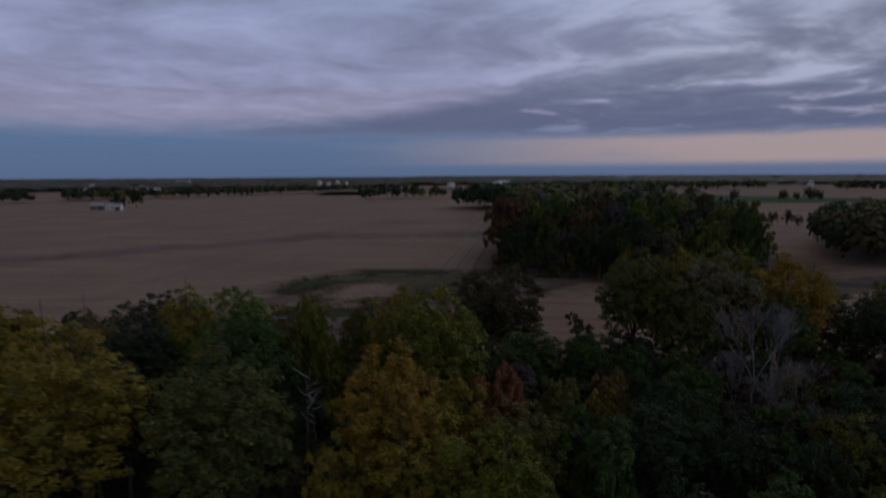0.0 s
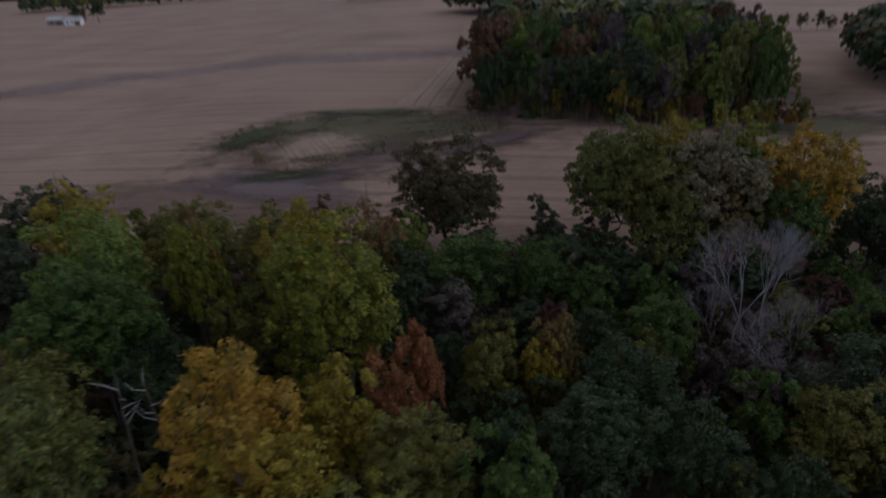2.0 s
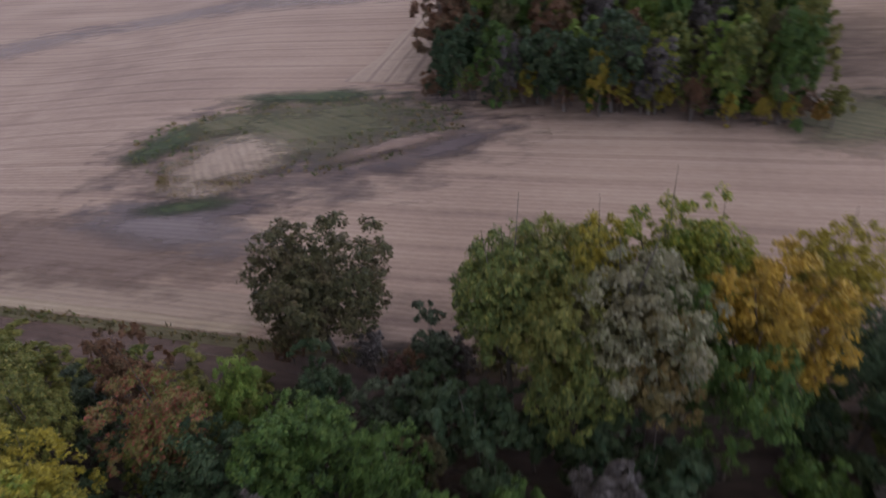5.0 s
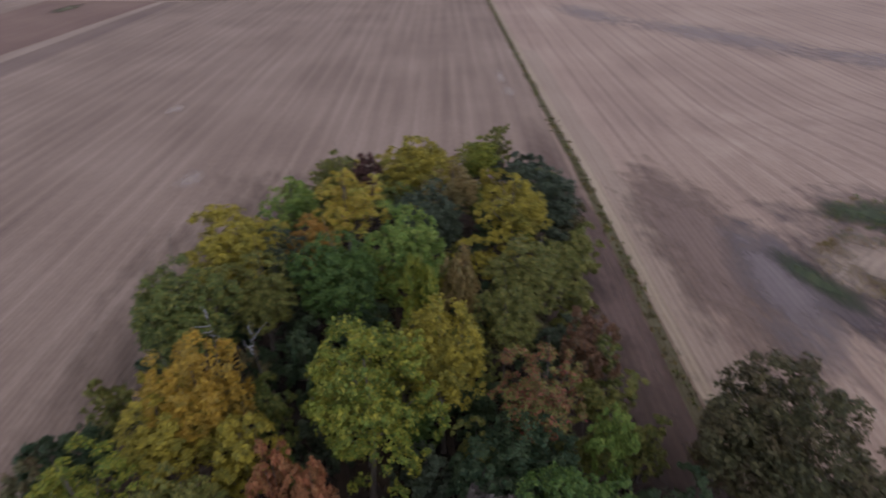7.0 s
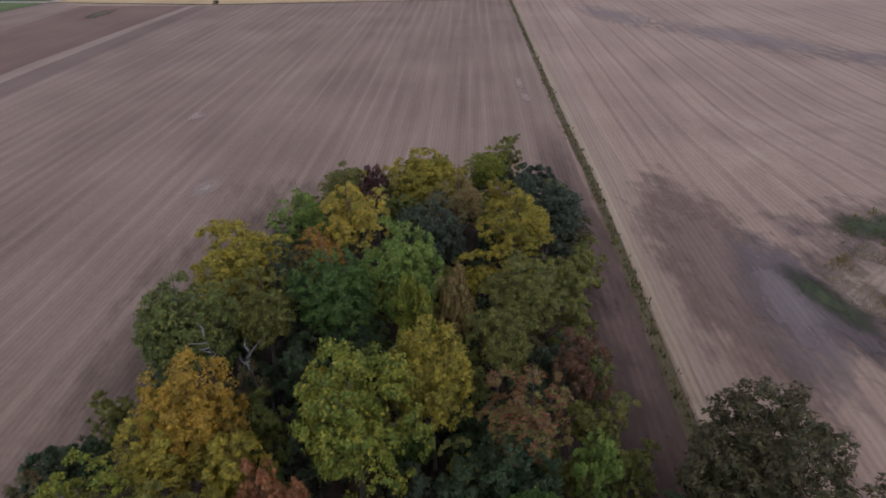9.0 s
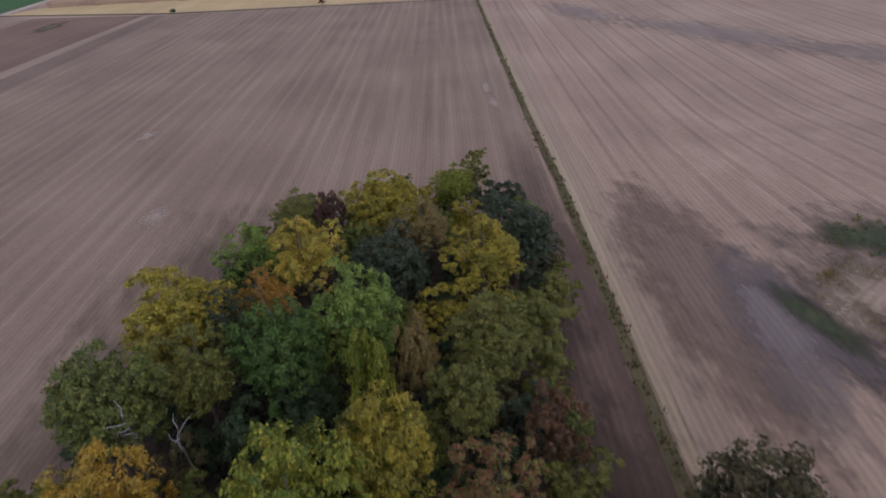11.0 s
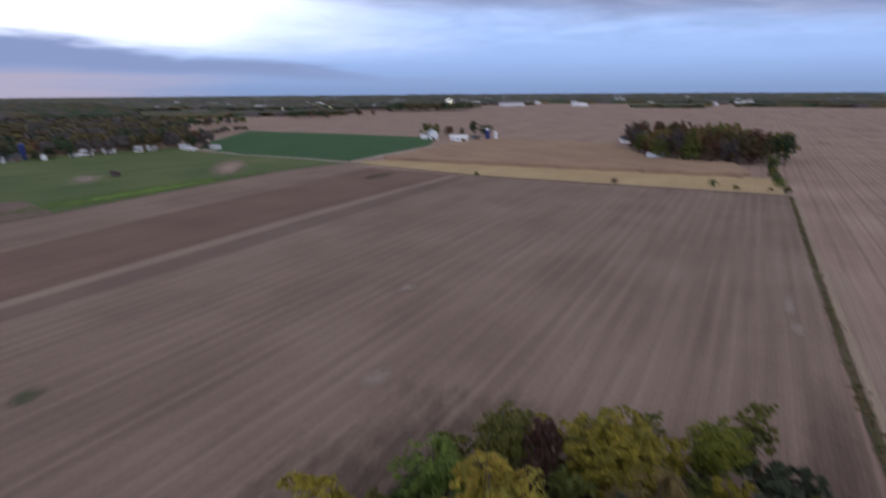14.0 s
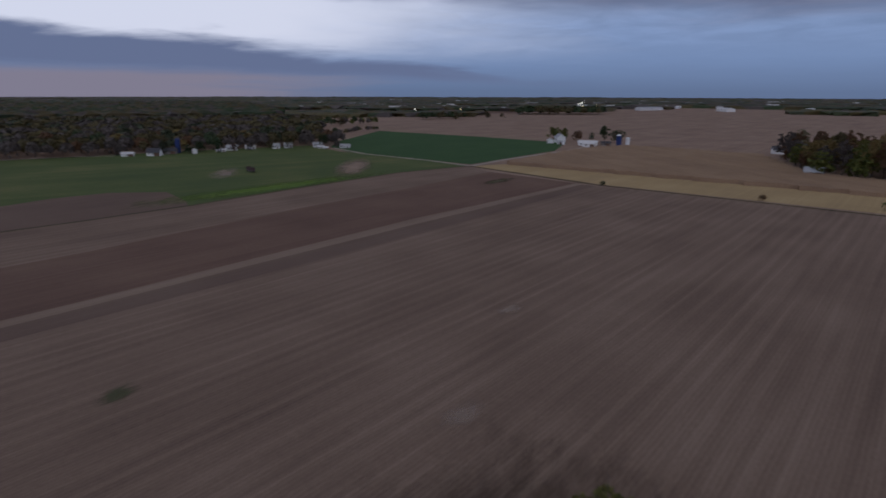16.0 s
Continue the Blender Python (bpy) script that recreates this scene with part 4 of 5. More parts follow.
    tree_mass("woodland", "hedgerow trees beyond the green field", scatter([(-640, -460), (-720, -425), (-728, -440), (-645, -478)], 9, 14), ("deep", "olivegreen", "twig"), (8, 13), 14)
    tree_mass("woodland", "hedgerow trees beside the green field", scatter([(-470, -340), (-600, -345), (-600, -356), (-470, -362)], 8, 15), ("twig", "oakbrown", "deep"), (4, 8), 15)
    for x, y, h in ((-985, -372, 11), (-1010, -355, 9), (-905, -395, 8), (-660, -448, 12)):
        tree("oakbrown", x, y, h, h * 0.5, where="far out by a lane", group="far lane trees", lod=MID)
    # north-western and northern distance
    for seed, poly in enumerate(([(-380, 640), (-240, 780), (-215, 820), (-420, 720)], [(-60, 585), (16, 548), (22, 566), (-58, 606)], [(-470, 560), (-395, 620), (-420, 640), (-500, 590)],
                                 [(-240, 800), (-60, 980), (-80, 1000), (-260, 830)], [(250, 850), (470, 800), (480, 830), (260, 885)], [(500, 700), (640, 640), (650, 660), (510, 730)])):
        tree_mass("woodland", "distant dark shelter wood", scatter(poly, 8.5, 40 + seed), ("deep", "oakbrown", "deep", "olivegreen"), (9, 13), 60 + seed, leaves=45)
    # dark bands of wood towards the horizon, all round
    belts = []
    for k in range(460):
        a = math.tau * (k * 0.618034 % 1.0)
        far = 1150 + 3500 * ((k * 0.7548777) % 1.0)
        west = math.cos(a) < -0.6 and abs(math.sin(a)) < 0.5
        if far < 1900 and west:
            far += 1100
        x, y = far * math.cos(a), 60 + far * math.sin(a)
        long, deepness = rnd.uniform(150, 620) * far / 2500, rnd.uniform(50, 140)
        c, s = math.cos(a + math.pi / 2 + rnd.uniform(-0.3, 0.3)), math.sin(a + math.pi / 2 + rnd.uniform(-0.3, 0.3))
        poly = [(x + c * u * long - s * v * deepness, y + s * u * long + c * v * deepness) for u, v in ((-1, -1), (1, -0.6), (1.1, 0.8), (-0.8, 1))]
        if all(abs(px) < 4700 and abs(py) < 4700 for px, py in poly):
            belts.append((poly, max(26, far / 45)))
    for k in range(150):
        a = math.pi + rnd.uniform(-0.85, 1.0)
        far = 1500 + 2900 * rnd.random()
        x, y, long, deepness = far * math.cos(a), 60 + far * math.sin(a), rnd.uniform(70, 200) * far / 1700, rnd.uniform(30, 90)
        c, s = math.cos(a + math.pi / 2), math.sin(a + math.pi / 2)
        poly = [(x + c * u * long - s * v * deepness, y + s * u * long + c * v * deepness) for u, v in ((-1, -0.7), (0.9, -1), (1.1, 0.8), (-0.8, 1))]
        if all(abs(px) < 4700 and abs(py) < 4700 for px, py in poly):
            belts.append((poly, max(26, far / 60)))
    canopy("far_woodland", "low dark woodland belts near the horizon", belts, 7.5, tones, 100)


# ---- parcels of land ----
LINE = [(58, 66.0), (25, 73.4), (3, 77.9), (-26, 84.5), (-59, 91.6), (-83, 96.1), (-160, 111.6), (-263, 132.6)]


def build_fields():
    field("field_west", "grey-brown stubble field with fine parallel rows", "field", [(-263, 132.5), (-60, 90), (-20, 82), (40, 70), (140, 40), (140, -105), (-60, -62), (-157, -40), (-293, -12.5)], STUBBLE_WEST, 0.04)
    field("field_strip", "narrow dark tilled strip", "field", [(-293, -12.5), (-157, -40), (-60, -62), (140, -105), (140, -114), (-65, -69.5), (-173, -48), (-295, -20)], TILLED_DARK, 0.06)
    field("field_strip", "narrow pale straw strip", "field", [(-295, -20), (-173, -48), (-65, -69.5), (140, -114), (140, -119), (-68, -73.5), (-181, -53), (-297, -24)], PALE, 0.06)
    field("field_tilled", "dark reddish brown tilled field", "field", [(-297, -24), (-181, -53), (-68, -73.5), (140, -119), (140, -160), (-96, -113), (-130, -109.5), (-179, -103), (-246, -91), (-318, -80)], TILLED, 0.06)
    field("field_pale", "pale brown stubble field", "field", [(-318, -80), (-246, -91), (-179, -103), (-130, -109.5), (-96, -113), (140, -160), (140, -215), (-125, -155), (-161, -147), (-221, -138), (-288, -126), (-337, -104)], STUBBLE_WEST, 0.06)
    field("field_pasture", "green pasture with worn tan patches", "field", [(-337, -104), (-288, -126), (-221, -138), (-161, -147), (-125, -155), (60, -205), (60, -420), (-150, -424), (-250, -372), (-330, -332), (-404, -288), (-372, -228), (-360, -160)], PASTURE, 0.06)
    field("field_green", "young green crop field", "field", [(-345, -106), (-372, -222), (-400, -262), (-450, -292), (-600, -345), (-572, -205), (-541, -100), (-460, -86)], WHEAT, 0.08)
    field("field_gold", "golden stubble strip beside the ditch", "field", [(-338, -101), (-299, -11), (-270, 132), (-318, 141), (-356, -88)], GOLD_STUBBLE, 0.06)
    field("field_green", "green crop field on the northern distance", "field", [(205, 440), (345, 440), (420, 470), (300, 600), (212, 580)], WHEAT, 4.35)
    for k, (x, y, w, h, a) in enumerate(((500, 1000, 400, 120, 20), (-300, 1200, 420, 110, -8), (150, 900, 300, 90, 5), (-1400, -620, 240, 120, 30))):
        c, s = math.cos(radians(a)), math.sin(radians(a))
        lift = (4.4 if x > -60 else 0.06) + 0.12 * k
        field("field_far", "distant brown and straw coloured farmland" if k % 2 else "distant pale stubble parcel", "field",
              [(x + c * u * w - s * v * h, y + s * u * w + c * v * h) for u, v in ((-1, -1), (1, -1), (1, 1), (-1, 1))], (PALE, GOLD_STUBBLE, STUBBLE_WEST, TILLED)[k % 4], lift)
    # boundary: grassy ditch, straw edge, lane
    # both lane strips carry some of the wood's shade in their colour
    ground_patch("lane", "brown lane between wood and ditch, shade painted in", -14, 77.0, 74, 6.2, -12, LANE, 0.08)
    ribbon("lane", "dark earth lane along the wood, shade painted in", "lane", [(40, 70.0)] + LINE[2:4] + [(-44, 88.4)], 9.2, LANE_EARTH, 0.075, 5.2)
    ribbon("verge", "brown-green grassy ditch verge", "verge", LINE, 1.5, VERGE, 0.10)
    ribbon("straw_edge", "cream coloured straw edge along the ditch", "field edge", LINE[2:], 1.5, CREAM, 0.07, -1.7)
    ribbon("ditch", "dark ditch between stubble and golden field", "ditch", [(-337, -103), (-296, -11.5), (-264, 133)], 2.4, VERGE, 0.10)
    ribbon("ditch", "dark grassy boundary ditch below the pasture", "ditch", [(60, -205), (-125, -155), (-161, -146.5), (-221, -138), (-288, -126), (-337, -104)], 2.2, VERGE, 0.10)
    ribbon("track", "pale gravel farm track", "track", [(-338, -104), (-352, -140), (-368, -205), (-396, -256)], 3.2, ROAD, 0.12)
    ribbon("track", "pale gravel farm track to the farmstead", "track", [(-338, -102), (-382, -97), (-455, -80), (-505, -72)], 3.6, ROAD, 0.12)
    ribbon("track", "pale lane along the edge of the woodland", "track", [(-120, -428), (-212, -396), (-250, -374), (-268, -352)], 3.5, ROAD, 0.12)
    ribbon("ditch", "dark line between far stubble fields", "ditch", [(-505, -45), (-520, 20), (-500, 62)], 1.8, VERGE, 0.10)
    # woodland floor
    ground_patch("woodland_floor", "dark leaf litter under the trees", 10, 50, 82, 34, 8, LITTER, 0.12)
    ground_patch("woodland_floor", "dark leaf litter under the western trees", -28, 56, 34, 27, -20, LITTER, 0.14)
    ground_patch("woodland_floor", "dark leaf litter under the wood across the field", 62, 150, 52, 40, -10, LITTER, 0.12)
    # the weedy hollow in the northern field
    ground_patch("hollow_soil", "dark damp soil round the weedy hollow", 2, 119, 36, 22, 2, DARK_SOIL, 0.07)
    ground_patch("hollow_weeds", "green and brown weeds in the hollow", 2, 122.5, 24, 15, 3, WEEDS, 0.17, 0.25)
    ground_patch("hollow_rim", "dark green weedy rim", -14, 126, 9, 6, 35, WEEDS, 0.24, 0.2)
    ground_patch("hollow_rim", "dark green weedy rim behind the hollow", -2, 136, 19, 4.2, -4, RIM, 0.30)
    ground_patch("hollow_rim", "dark green weedy rim beside the mound", -21, 121, 4.6, 11, -38, RIM, 0.34)
    ground_patch("hollow_rim", "dark weedy foot of the mound", -12, 102.5, 9, 2.0, 4, RIM, 0.26)
    ground_patch("hollow_mound", "tan dead grass on a low mound", -9, 112.5, 11.5, 9.0, 25, DEAD_GRASS, 0.38, 0.5)
    ground_patch("hollow_mound", "brown bare bank beside the weeds", 16, 113, 11, 2.6, 18, BARE_SOIL, 0.36, 0.3)
    ground_patch("damp_patch", "dark wet soil below the mound", -10, 101, 16, 4.2, 4, DARK_SOIL, 0.16)
    ground_patch("damp_patch", "lilac-grey damp soil", -13, 98.4, 20, 5.2, -16, DAMP, 0.21)
    ground_patch("bare_patch", "bare brown soil beside the straw", -26, 96.0, 33, 8.5, -12, BARE_SOIL, 0.11)
    ground_patch("damp_patch", "dark damp tongue of soil", 24, 112, 15, 3.2, 28, DARK_SOIL, 0.31)
    ribbon("straw_edge", "pale trampled straw headland along the ditch", "field edge", [(12, 76.1)] + LINE[2:6] + [(-150, 109.6)], 4.4, HEADLAND, 0.065, -4.6)
    ribbon("headland", "stubble headland turned along the wood", "field edge", [(18, 139), (28, 174), (41, 260), (48, 352)], 15, TURNED, 0.065, 8.5)
    # other marks in the fields
    for x, y, rx, ry, a in ((-207, 161, 28, 7, 5), (-152, 185, 42, 9, 22), (-106, 211, 27, 9, 38), (-62, 227, 42, 8, 5), (-12, 220, 44, 8, -3), (26, 225, 22, 9, 5)):
        ground_patch("damp_patch", "broad damp swale winding through the stubble", x, y, rx * 1.15, ry * 1.7, a, SWALE, 0.08 + 0.01 * (x % 3))
    for x, y, rx, ry in ((-120, 96, 8, 1.6), (-105.5, 94, 5, 1.6), (-110.5, 13, 4.5, 2.4), (-67, 22.5, 4.5, 2.4)):
        ground_patch("straw_patch", "small pale straw patch in the stubble", x, y, rx, ry, -12, PALE_PATCH, 0.09)
    ground_patch("grass_patch", "small patch of green regrowth", -47.5, -27, 4.6, 2.6, 20, REGROWTH, 0.10)
    ground_patch("grass_patch", "bright green grass above the ditch", -215, -150, 75, 13, -14, BRIGHT_GRASS, 0.09)
    ground_patch("bare_patch", "pale trampled ground round the wagon", -240, -212, 26, 9, 40, PALE_PATCH, 0.10)
    ground_patch("bare_patch", "worn tan pasture", -300, -165, 50, 12, 30, DEAD_GRASS, 0.09)
    field("field_corner", "brown bare corner beside the pasture", "field", [(-167.7, -156.7), (-179.3, -183.9), (-165.4, -205.0), (-144.2, -212.6), (-121.3, -211.7), (60, -260), (60, -206), (-125, -155.5), (-161, -147.5)], TILLED_DARK, 0.085)
    ground_patch("dark_patch", "dark damp hollow in the tilled field", -285, -62, 17, 5, -10, WEEDS, 0.09)
    ground_patch("verge_patch", "tan and green rough grass by the track", 80, 112, 16, 12, 10, WEEDS, 0.10)
    ground_patch("track_bend", "pale bend of the farm track", 84, 103, 14, 3.0, 5, DEAD_GRASS, 0.14)
    ground_patch("tilled_patch", "dark tilled corner beyond the wood", 100, 116, 20, 9, 5, DARK_SOIL, 0.09)
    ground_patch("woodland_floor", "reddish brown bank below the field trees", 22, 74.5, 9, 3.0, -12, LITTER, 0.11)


def build_corn():
    """Standing corn: a bristling block of stalk tops with an upright front."""
    poly = [(-357, -87), (-319, 126), (-345, 131), (-372, 126), (-386, 84), (-440, 72), (-492, 58), (-522, -40), (-500, -58), (-455, -72)]
    rnd = random.Random(7)
    verts, faces = [], []
    xs, ys = [p[0] for p in poly], [p[1] for p in poly]
    gap = 4.0
    nx, ny = int((max(xs) - min(xs)) / gap) + 2, int((max(ys) - min(ys)) / gap) + 2
    cell = {(i, j) for i in range(nx) for j in range(ny) if inside(poly, min(xs) + (i + 0.5) * gap, min(ys) + (j + 0.5) * gap)}
    seen = {}

    def at(i, j, top):
        if (i, j, top) not in seen:
            seen[(i, j, top)] = len(verts)
            r = random.Random(i * 977 + j)
            verts.append((min(xs) + i * gap + r.uniform(-0.8, 0.8), min(ys) + j * gap + r.uniform(-0.8, 0.8), rnd.uniform(1.8, 2.4) if top else 0.0))
        return seen[(i, j, top)]

    for i, j in sorted(cell):
        faces.append((at(i, j, 1), at(i + 1, j, 1), at(i + 1, j + 1, 1), at(i, j + 1, 1)))
        for near, p, q in (((i, j - 1), (i, j), (i + 1, j)), ((i + 1, j), (i + 1, j), (i + 1, j + 1)), ((i, j + 1), (i + 1, j + 1), (i, j + 1)), ((i - 1, j), (i, j + 1), (i, j))):
            if near not in cell:
                faces.append((at(*p, 0), at(*q, 0), at(*q, 1), at(*p, 1)))
    tagged(new("corn_crop", mesh_of("corn_crop", verts, faces, [CORN])), "ripe brown standing corn crop", "crop", kind="stuff")


def build_tufts():
    """Rank grass along the ditch and in the hollow."""
    rnd = random.Random(21)
    verts, faces, index = [], [], []

    def tuft(x, y, tall, tone):
        z = land(x, y)
        for _ in range(4):
            a, lean = rnd.uniform(0, math.tau), rnd.uniform(0.1, 0.5) * tall
            w = tall * rnd.uniform(0.12, 0.25)
            px, py = x + rnd.uniform(-0.3, 0.3), y + rnd.uniform(-0.3, 0.3)
            c, s = math.cos(a), math.sin(a)
            k = len(verts)
            verts.extend(((px - s * w, py + c * w, z), (px + s * w, py - c * w, z), (px + c * lean, py + s * lean, z + tall)))
            faces.append((k, k + 1, k + 2))
            index.append(tone)

    for (ax, ay), (bx, by) in zip(LINE, LINE[1:]):
        far = math.hypot(bx - ax, by - ay)
        for _ in range(int(far * (5 if bx > -110 else 2.5))):
            k, d = rnd.random(), rnd.gauss(0, 0.4)
            x, y = ax + (bx - ax) * k - (by - ay) / far * d, ay + (by - ay) * k + (bx - ax) / far * d
            tuft(x, y, rnd.uniform(0.25, 0.7), rnd.choice((0, 2, 3, 3)))
    tagged(new("ditch_grass", mesh_of("ditch_grass", verts, faces, [FAR_LEAF["olivegreen"], FAR_LEAF["deep"], FAR_LEAF["tan"], FAR_LEAF["oakbrown"]], index)), "rank green and tan grass along the ditch", "grass", kind="stuff")
    verts, faces, index = [], [], []
    for _ in range(1200):
        a, r = rnd.uniform(0, math.tau), rnd.random() ** 0.5
        tuft(-1 + 27 * r * math.cos(a), 121 + 14 * r * math.sin(a), rnd.uniform(0.25, 0.7), rnd.choice((0, 1, 2)))
    for _ in range(500):
        a, r = rnd.uniform(0, math.tau), rnd.random() ** 0.5
        tuft(-11 + 8 * r * math.cos(a), 110 + 5.6 * r * math.sin(a), rnd.uniform(0.3, 0.8), 2)
    tagged(new("weeds", mesh_of("weeds", verts, faces, [FAR_LEAF["olivegreen"], FAR_LEAF["green"], FAR_LEAF["tan"]], index)), "rank weeds and dead grass in the field hollow", "grass", kind="stuff")


# ---- buildings ----
def gable(bm, x0, x1, y0, y1, z0, z1, ridge):
    """Walls with two gable ends; the ridge runs along x."""
    box(bm, x0, x1, y0, y1, z0, z1)
    mid = (y0 + y1) / 2
    for x in (x0, x1):
        bm.faces.new([bm.verts.new(p) for p in ((x, y0, z1), (x, y1, z1), (x, mid, ridge))])


def roof_slabs(bm, x0, x1, y0, y1, eaves, ridge, over=0.5, thick=0.18):
    mid = (y0 + y1) / 2
    drop = (ridge - eaves) / (mid - y0) * over
    for side in (-1, 1):
        edge = mid + side * (mid - y0 + over)
        ring = [(edge, eaves - drop), (mid, ridge), (mid, ridge + thick), (edge, eaves - drop + thick)]
        a = [bm.verts.new((x0 - over, y, z)) for y, z in ring]
        b = [bm.verts.new((x1 + over, y, z)) for y, z in ring]
        bm.faces.new(a)
        bm.faces.new(b[::-1])
        for k in range(4):
            bm.faces.new((a[k], b[k], b[(k + 1) % 4], a[(k + 1) % 4]))


def building(kind, x, y, turn, long, wide, eaves, ridge, wall, roof, label, windows=3, door=True, chimney=False, group=""):
    """A gabled house, shed or barn with its openings set into the long walls."""
    base = thing(kind, pose(x, y, land(x, y), 0, 0, turn), label, "house" if "house" in kind else "farm building", group)
    bm = bmesh.new()
    gable(bm, -long / 2, long / 2, -wide / 2, wide / 2, -0.2, eaves, ridge)
    part("wall", bm, wall, base)
    bm = bmesh.new()
    roof_slabs(bm, -long / 2, long / 2, -wide / 2, wide / 2, eaves, ridge)
    top = part("roof", bm, roof, base)
    if chimney:
        bm = bmesh.new()
        box(bm, long * 0.22, long * 0.22 + 0.7, -0.35, 0.35, ridge - 0.9, ridge + 1.0)
        part("chimney", bm, GREY_BOARD, top)
    for side in (-1, 1):
        for k in range(windows):
            bm = bmesh.new()
            at = -long / 2 + long * (k + 0.7) / (windows + 0.4)
            box(bm, at - 0.6, at + 0.6, side * wide / 2 - 0.05, side * wide / 2 + 0.04, eaves * 0.42, eaves * 0.8)
            part("window", bm, GLASS, base)
    if door:
        bm = bmesh.new()
        w = 0.5 if "house" in kind else 1.8
        box(bm, long * 0.30 - w, long * 0.30 + w, -wide / 2 - 0.06, -wide / 2 + 0.05, 0.0, min(eaves * 0.85, 2.1 if "house" in kind else 3.2))
        part("door", bm, DOOR, base)
    return base


def silo(x, y, height, radius, wall, cap, label):
    base = thing("silo", pose(x, y, land(x, y)), label, "silo", "silos")
    bm = bmesh.new()
    bmesh.ops.create_cone(bm, cap_ends=True, segments=20, radius1=radius, radius2=radius, depth=height, matrix=Matrix.Translation((0, 0, height / 2)))
    for k in range(1, 6):
        bmesh.ops.create_cone(bm, cap_ends=False, segments=20, radius1=radius * 1.02, radius2=radius * 1.02, depth=0.15, matrix=Matrix.Translation((0, 0, height * k / 6)))
    part("body", bm, wall, base)
    bm = bmesh.new()
    bmesh.ops.create_uvsphere(bm, u_segments=18, v_segments=9, radius=radius)
    bmesh.ops.delete(bm, geom=[v for v in bm.verts if v.co.z < -0.01], context="VERTS")
    for v in bm.verts:
        v.co.z = v.co.z * 0.6 + height
    part("dome", bm, cap, base)


def wagon(x, y, turn):
    base = thing("hay_wagon", pose(x, y, land(x, y), 0, 0, turn), "dark rusty hay wagon standing on trampled ground", "wagon")
    bm = bmesh.new()
    box(bm, -4.2, 4.2, -1.3, 1.3, 0.9, 1.15)
    part("bed", bm, GREY_BOARD, base)
    for side in (-1, 1):
        bm = bmesh.new()
        box(bm, -4.2, 4.2, side * 1.3 - 0.06, side * 1.3 + 0.06, 1.15, 2.7)
        part("side_rack", bm, WAGON_RED, base)
    for end in (-1, 1):
        bm = bmesh.new()
        box(bm, end * 4.2 - 0.06, end * 4.2 + 0.06, -1.24, 1.24, 1.15, 2.9)
        part("end_rack", bm, WAGON_RED, base)
    for wx in (-2.8, 2.8):
        for side in (-1, 1):
            bm = bmesh.new()
            bmesh.ops.create_cone(bm, cap_ends=True, segments=16, radius1=0.5, radius2=0.5, depth=0.3, matrix=Matrix.Translation((wx, side * 1.1, 0.5)) @ Matrix.Rotation(math.pi / 2, 4, "X"))
            part("wheel", bm, RUBBER, base)


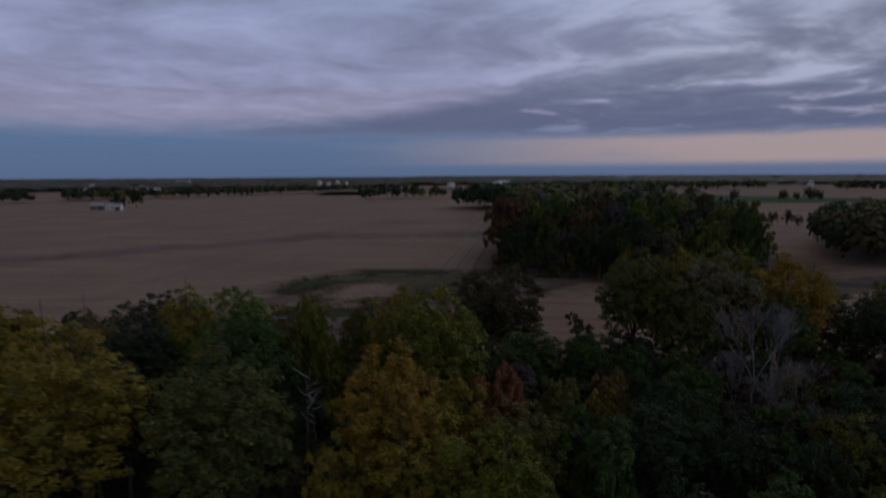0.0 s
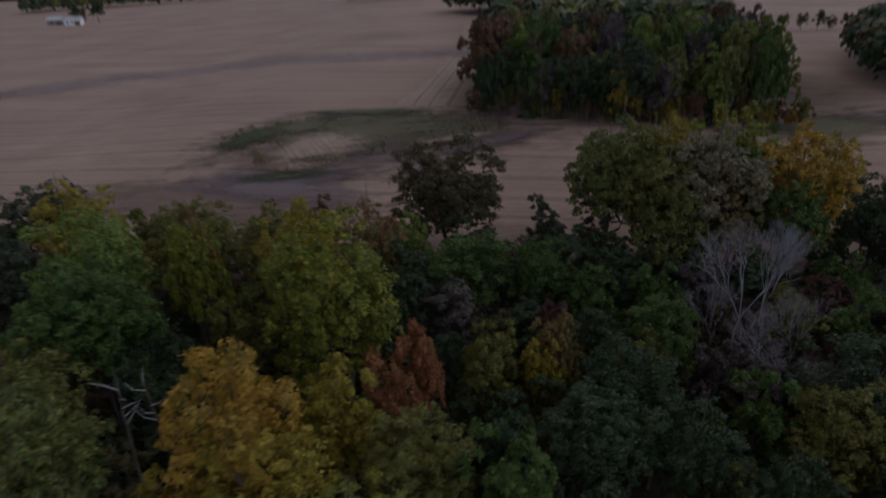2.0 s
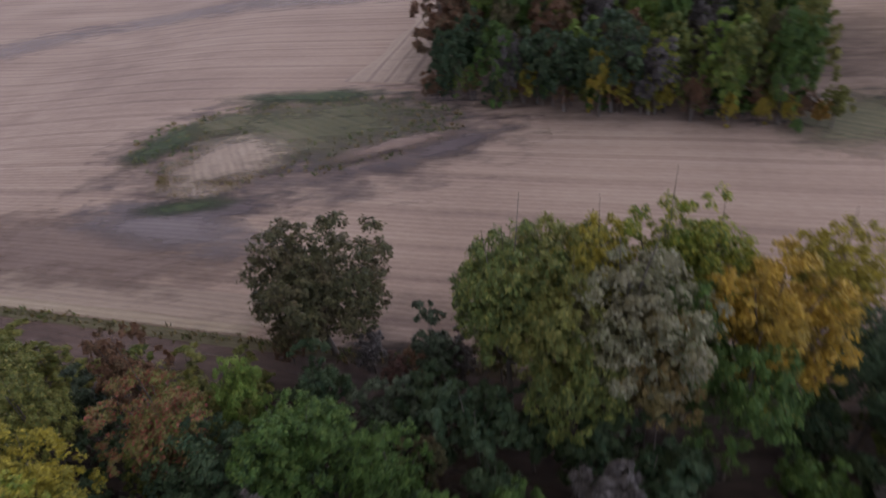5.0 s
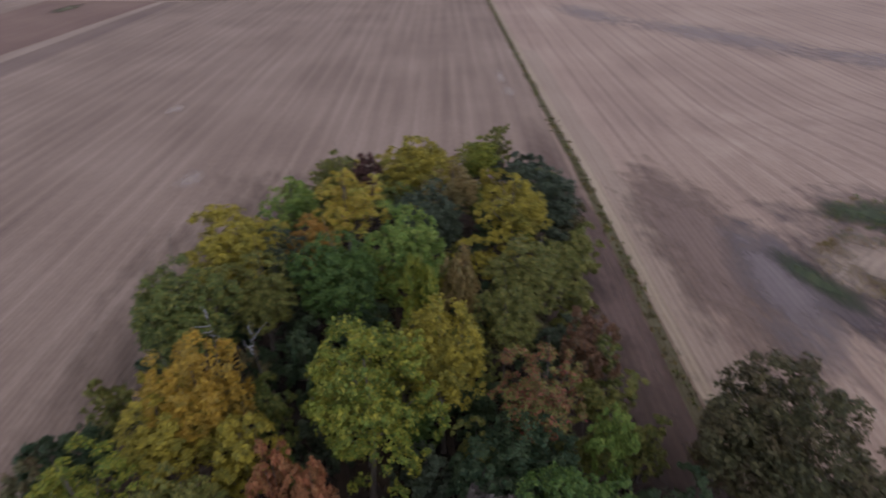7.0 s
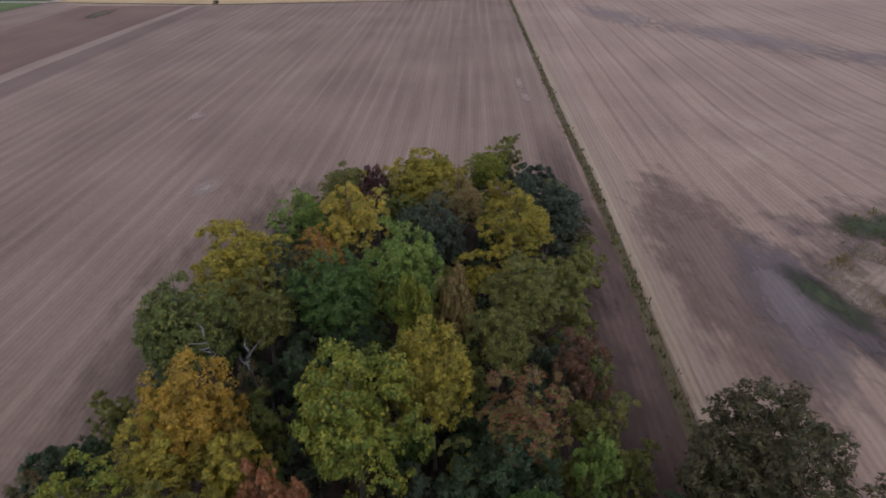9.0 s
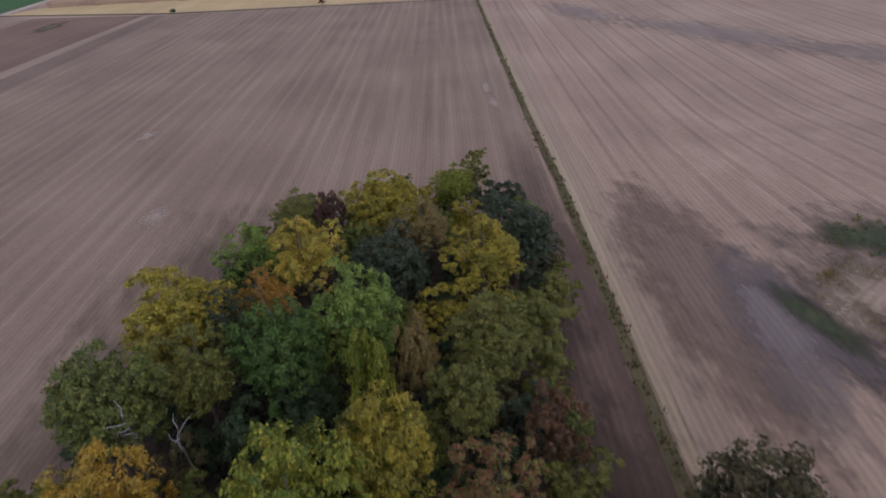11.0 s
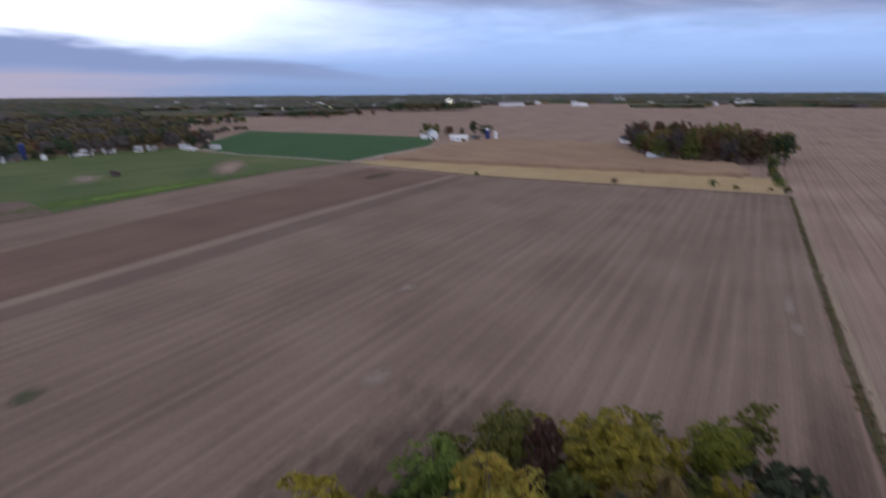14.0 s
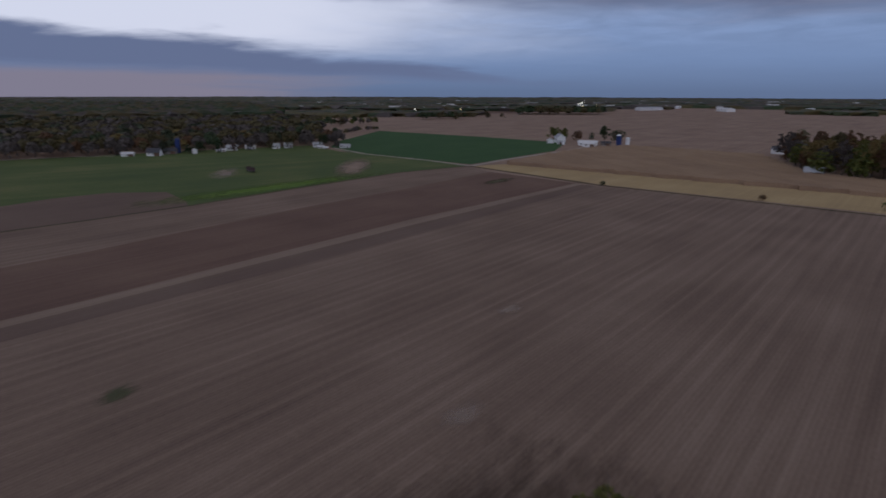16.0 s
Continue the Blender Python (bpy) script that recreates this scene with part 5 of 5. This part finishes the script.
def build_buildings():
    # farmstead among its trees
    building("barn", -521, -75, 97, 16, 7, 2.6, 4.4, WHITE, PALE_ROOF, "long low white barn with a pale metal roof", 4)
    building("shed", -509, -71, 97, 10, 5, 2.8, 4.0, WHITE, PALE_ROOF, "small white open shed beside the barn", 2)
    building("house", -543, -107, 30, 11, 8, 5.0, 7.8, WHITE, GREY_ROOF, "white two-storey farmhouse under trees", 3, True, True)
    building("garage", -531, -112, 20, 7, 6, 2.7, 4.2, WHITE, PALE_ROOF, "white garage beside the farmhouse", 1)
    building("shed", -520, -99, 60, 6, 4, 2.4, 3.4, WHITE, GREY_ROOF, "little white yard shed", 1)
    silo(-533, -51, 8.5, 2.2, BLUE_STEEL, WHITE, "dark blue enamelled silo with a white dome")
    silo(-541, -45, 6.0, 1.8, WHITE, PALE_ROOF, "white round grain bin beside the silo")
    building("shed", -527, -61, 97, 8, 5, 2.6, 3.8, GREY_BOARD, DARK_ROOF, "grey shed between barn and silo", 1)
    # homestead in the grove
    building("house", -522, 74, 100, 14, 8, 3.2, 5.6, WHITE, DARK_ROOF, "white bungalow with a dark roof by the grove", 4, True, True)
    building("shed", -386, 86, 80, 9, 6, 3.0, 5.2, WHITE, GREY_ROOF, "white shed at the grove's edge", 1)
    # houses before the western wood
    building("barn", -284, -330, 120, 9, 6, 2.8, 5.4, WHITE, DARK_ROOF, "white gabled barn with a dark roof", 3, group="houses by the western wood")
    building("barn", -297, -332, 131, 12, 6, 2.6, 4.4, GREY_BOARD, DARK_ROOF, "long grey barn with a dark roof", 2, group="houses by the western wood")
    building("shed", -272, -343, 131, 8, 4, 2.0, 3.0, WHITE, PALE_ROOF, "low white shed beside the barn", 1, group="houses by the western wood")
    silo(-306, -332, 10, 1.9, BLUE_STEEL, BLUE_STEEL, "tall dark blue silo beside the barn")
    building("house", -309, -318, 55, 4, 3.4, 2.8, 4.0, WHITE, PALE_ROOF, "narrow white hut by the silo", 1, group="houses by the western wood")
    for x, y, t, l, w, e, r, roof, lab in ((-328, -311, 134, 11, 6, 2.6, 4.2, PALE_ROOF, "low white trailer home on the lane"), (-340, -312, 129, 13, 8, 4.6, 7.2, GREY_ROOF, "white house with a grey roof"),
                                           (-354, -306, 129, 12, 8, 3.2, 5.8, PALE_ROOF, "pale roofed white house before the wood"), (-368, -292, 119, 9, 7, 4.8, 7.4, GREY_ROOF, "white two-storey house before the wood"),
                                           (-378, -288, 139, 10, 8, 4.6, 7.6, PALE_ROOF, "white house with a pale roof"), (-396, -272, 129, 12, 8, 4.4, 7.0, GREY_ROOF, "white house at the end of the track"),
                                           (-388, -262, 119, 8, 6, 2.7, 4.2, PALE_ROOF, "white garage beside the gravel track"), (-402, -248, 119, 13, 7, 3.2, 5.4, GREY_ROOF, "long white house with a grey roof"),
                                           (-384, -254, 129, 6, 4, 2.4, 3.6, PALE_ROOF, "small white shed by the track")):
        building("house", x, y, t, l * 0.62, w * 0.62, e * 0.6, r * 0.58, WHITE, roof, lab, 3, group="houses by the western wood")
    rnd = random.Random(5)
    for x, y in ((-292, -332), (-318, -318), (-322, -308), (-334, -304), (-347, -302), (-361, -294), (-372, -282), (-383, -276), (-392, -262), (-404, -262), (-398, -254), (-268, -352), (-306, -322)):
        tree(rnd.choice(("oakbrown", "deep", "twig", "maroon", "teal", "deep")), x + rnd.uniform(-2, 2), y + rnd.uniform(-2, 2), rnd.uniform(6, 12), rnd.uniform(2.8, 4.2), where="between the western houses", group="trees between the houses", lod=MID)
    wagon(-251, -203, 62)
    # northern farms
    building("barn", -246, 478, 8, 11, 7, 3.0, 5.0, WHITE, GREY_ROOF, "white barn out on the northern field", 3)
    building("shed", -262, 484, 8, 10, 7, 3.4, 5.5, GREY_BOARD, GREY_ROOF, "grey shed beside the white barn", 2)
    for c, x, y, h in (("deep", -256, 500, 13), ("deep", -238, 498, 15), ("oakbrown", -252, 506, 10)):
        tree(c, x, y, h, h * 0.34, where="behind the northern barn", group="trees by the northern barn", lod=MID)
    for k in range(4):
        silo(-190 + k * 17, 1085 - k * 6, 14 - k % 2 * 3, 4.2, WHITE, WHITE, "far white grain bin on the northern plain")
    # scattered houses and sheds of the distance
    rnd = random.Random(77)
    spots = []
    for k in range(170):
        a = math.pi + rnd.uniform(-0.62, 0.95)
        far = rnd.uniform(1600, 3000)
        spots.append((far * math.cos(a), 60 + far * math.sin(a)))
    for k in range(26):
        a = math.pi / 2 + rnd.uniform(-0.75, 0.75)
        far = rnd.uniform(900, 2200)
        spots.append((far * math.cos(a), 60 + far * math.sin(a)))
    for k in range(14):
        spots.append((-1250 - 22 * k + rnd.uniform(-30, 30), -980 + 50 * k + rnd.uniform(-30, 30)))
    for k, (x, y) in enumerate(spots):
        big = k % 5 == 0
        building("warehouse" if big else "house", x, y, rnd.uniform(0, 180), rnd.uniform(30, 75) if big else rnd.uniform(10, 20), rnd.uniform(14, 22) if big else 9,
                 6.5 if big else 5.0, 9.0 if big else 8.0, WHITE if k % 2 else PALE_ROOF, PALE_ROOF if k % 3 else GREY_ROOF, "long pale warehouse in the distance" if big else "far white house on the plain", 1, group="houses of the distance")
    # lit sports hall on the western horizon
    hall = thing("lit_hall", pose(-1700, -395, 0, 0, 0, 100), "brightly lit hall on the western horizon", "building")
    bm = bmesh.new()
    box(bm, -16, 16, -7, 7, 0, 11)
    part("wall", bm, WHITE, hall)
    bm = bmesh.new()
    v = [bm.verts.new(p) for p in ((-11, 7.2, 11), (-5, 7.2, 12), (11, 7.2, 22), (7, 7.2, 19))]
    bm.faces.new(v)
    bmesh.ops.solidify(bm, geom=bm.faces[:], thickness=0.4)
    part("lit_sign", bm, LAMPLIGHT, hall, "glaring slanted lit panel")
    for x, y, z, m in ((-1690, -350, 9, WARMLIGHT), (-1320, -655, 8, LAMPLIGHT), (-1260, -560, 7, WARMLIGHT), (-1500, -300, 8, LAMPLIGHT), (-1660, -380, 9, WARMLIGHT), (-1190, -640, 6, LAMPLIGHT)):
        lamp = thing("flood_lamp", pose(x, y, 0), "tall yard lamp burning in the dusk", "street lamp", "yard lamps")
        bm = bmesh.new()
        box(bm, -0.2, 0.2, -0.2, 0.2, 0, z)
        part("pole", bm, GREY_BOARD, lamp)
        bm = bmesh.new()
        bmesh.ops.create_icosphere(bm, subdivisions=2, radius=1.3, matrix=Matrix.Translation((0, 0, z)))
        part("lamp_head", bm, m, lamp)


build_ground()
build_fields()
build_wood()
build_shrubs()
build_far_trees()
build_corn()
build_tufts()
build_buildings()
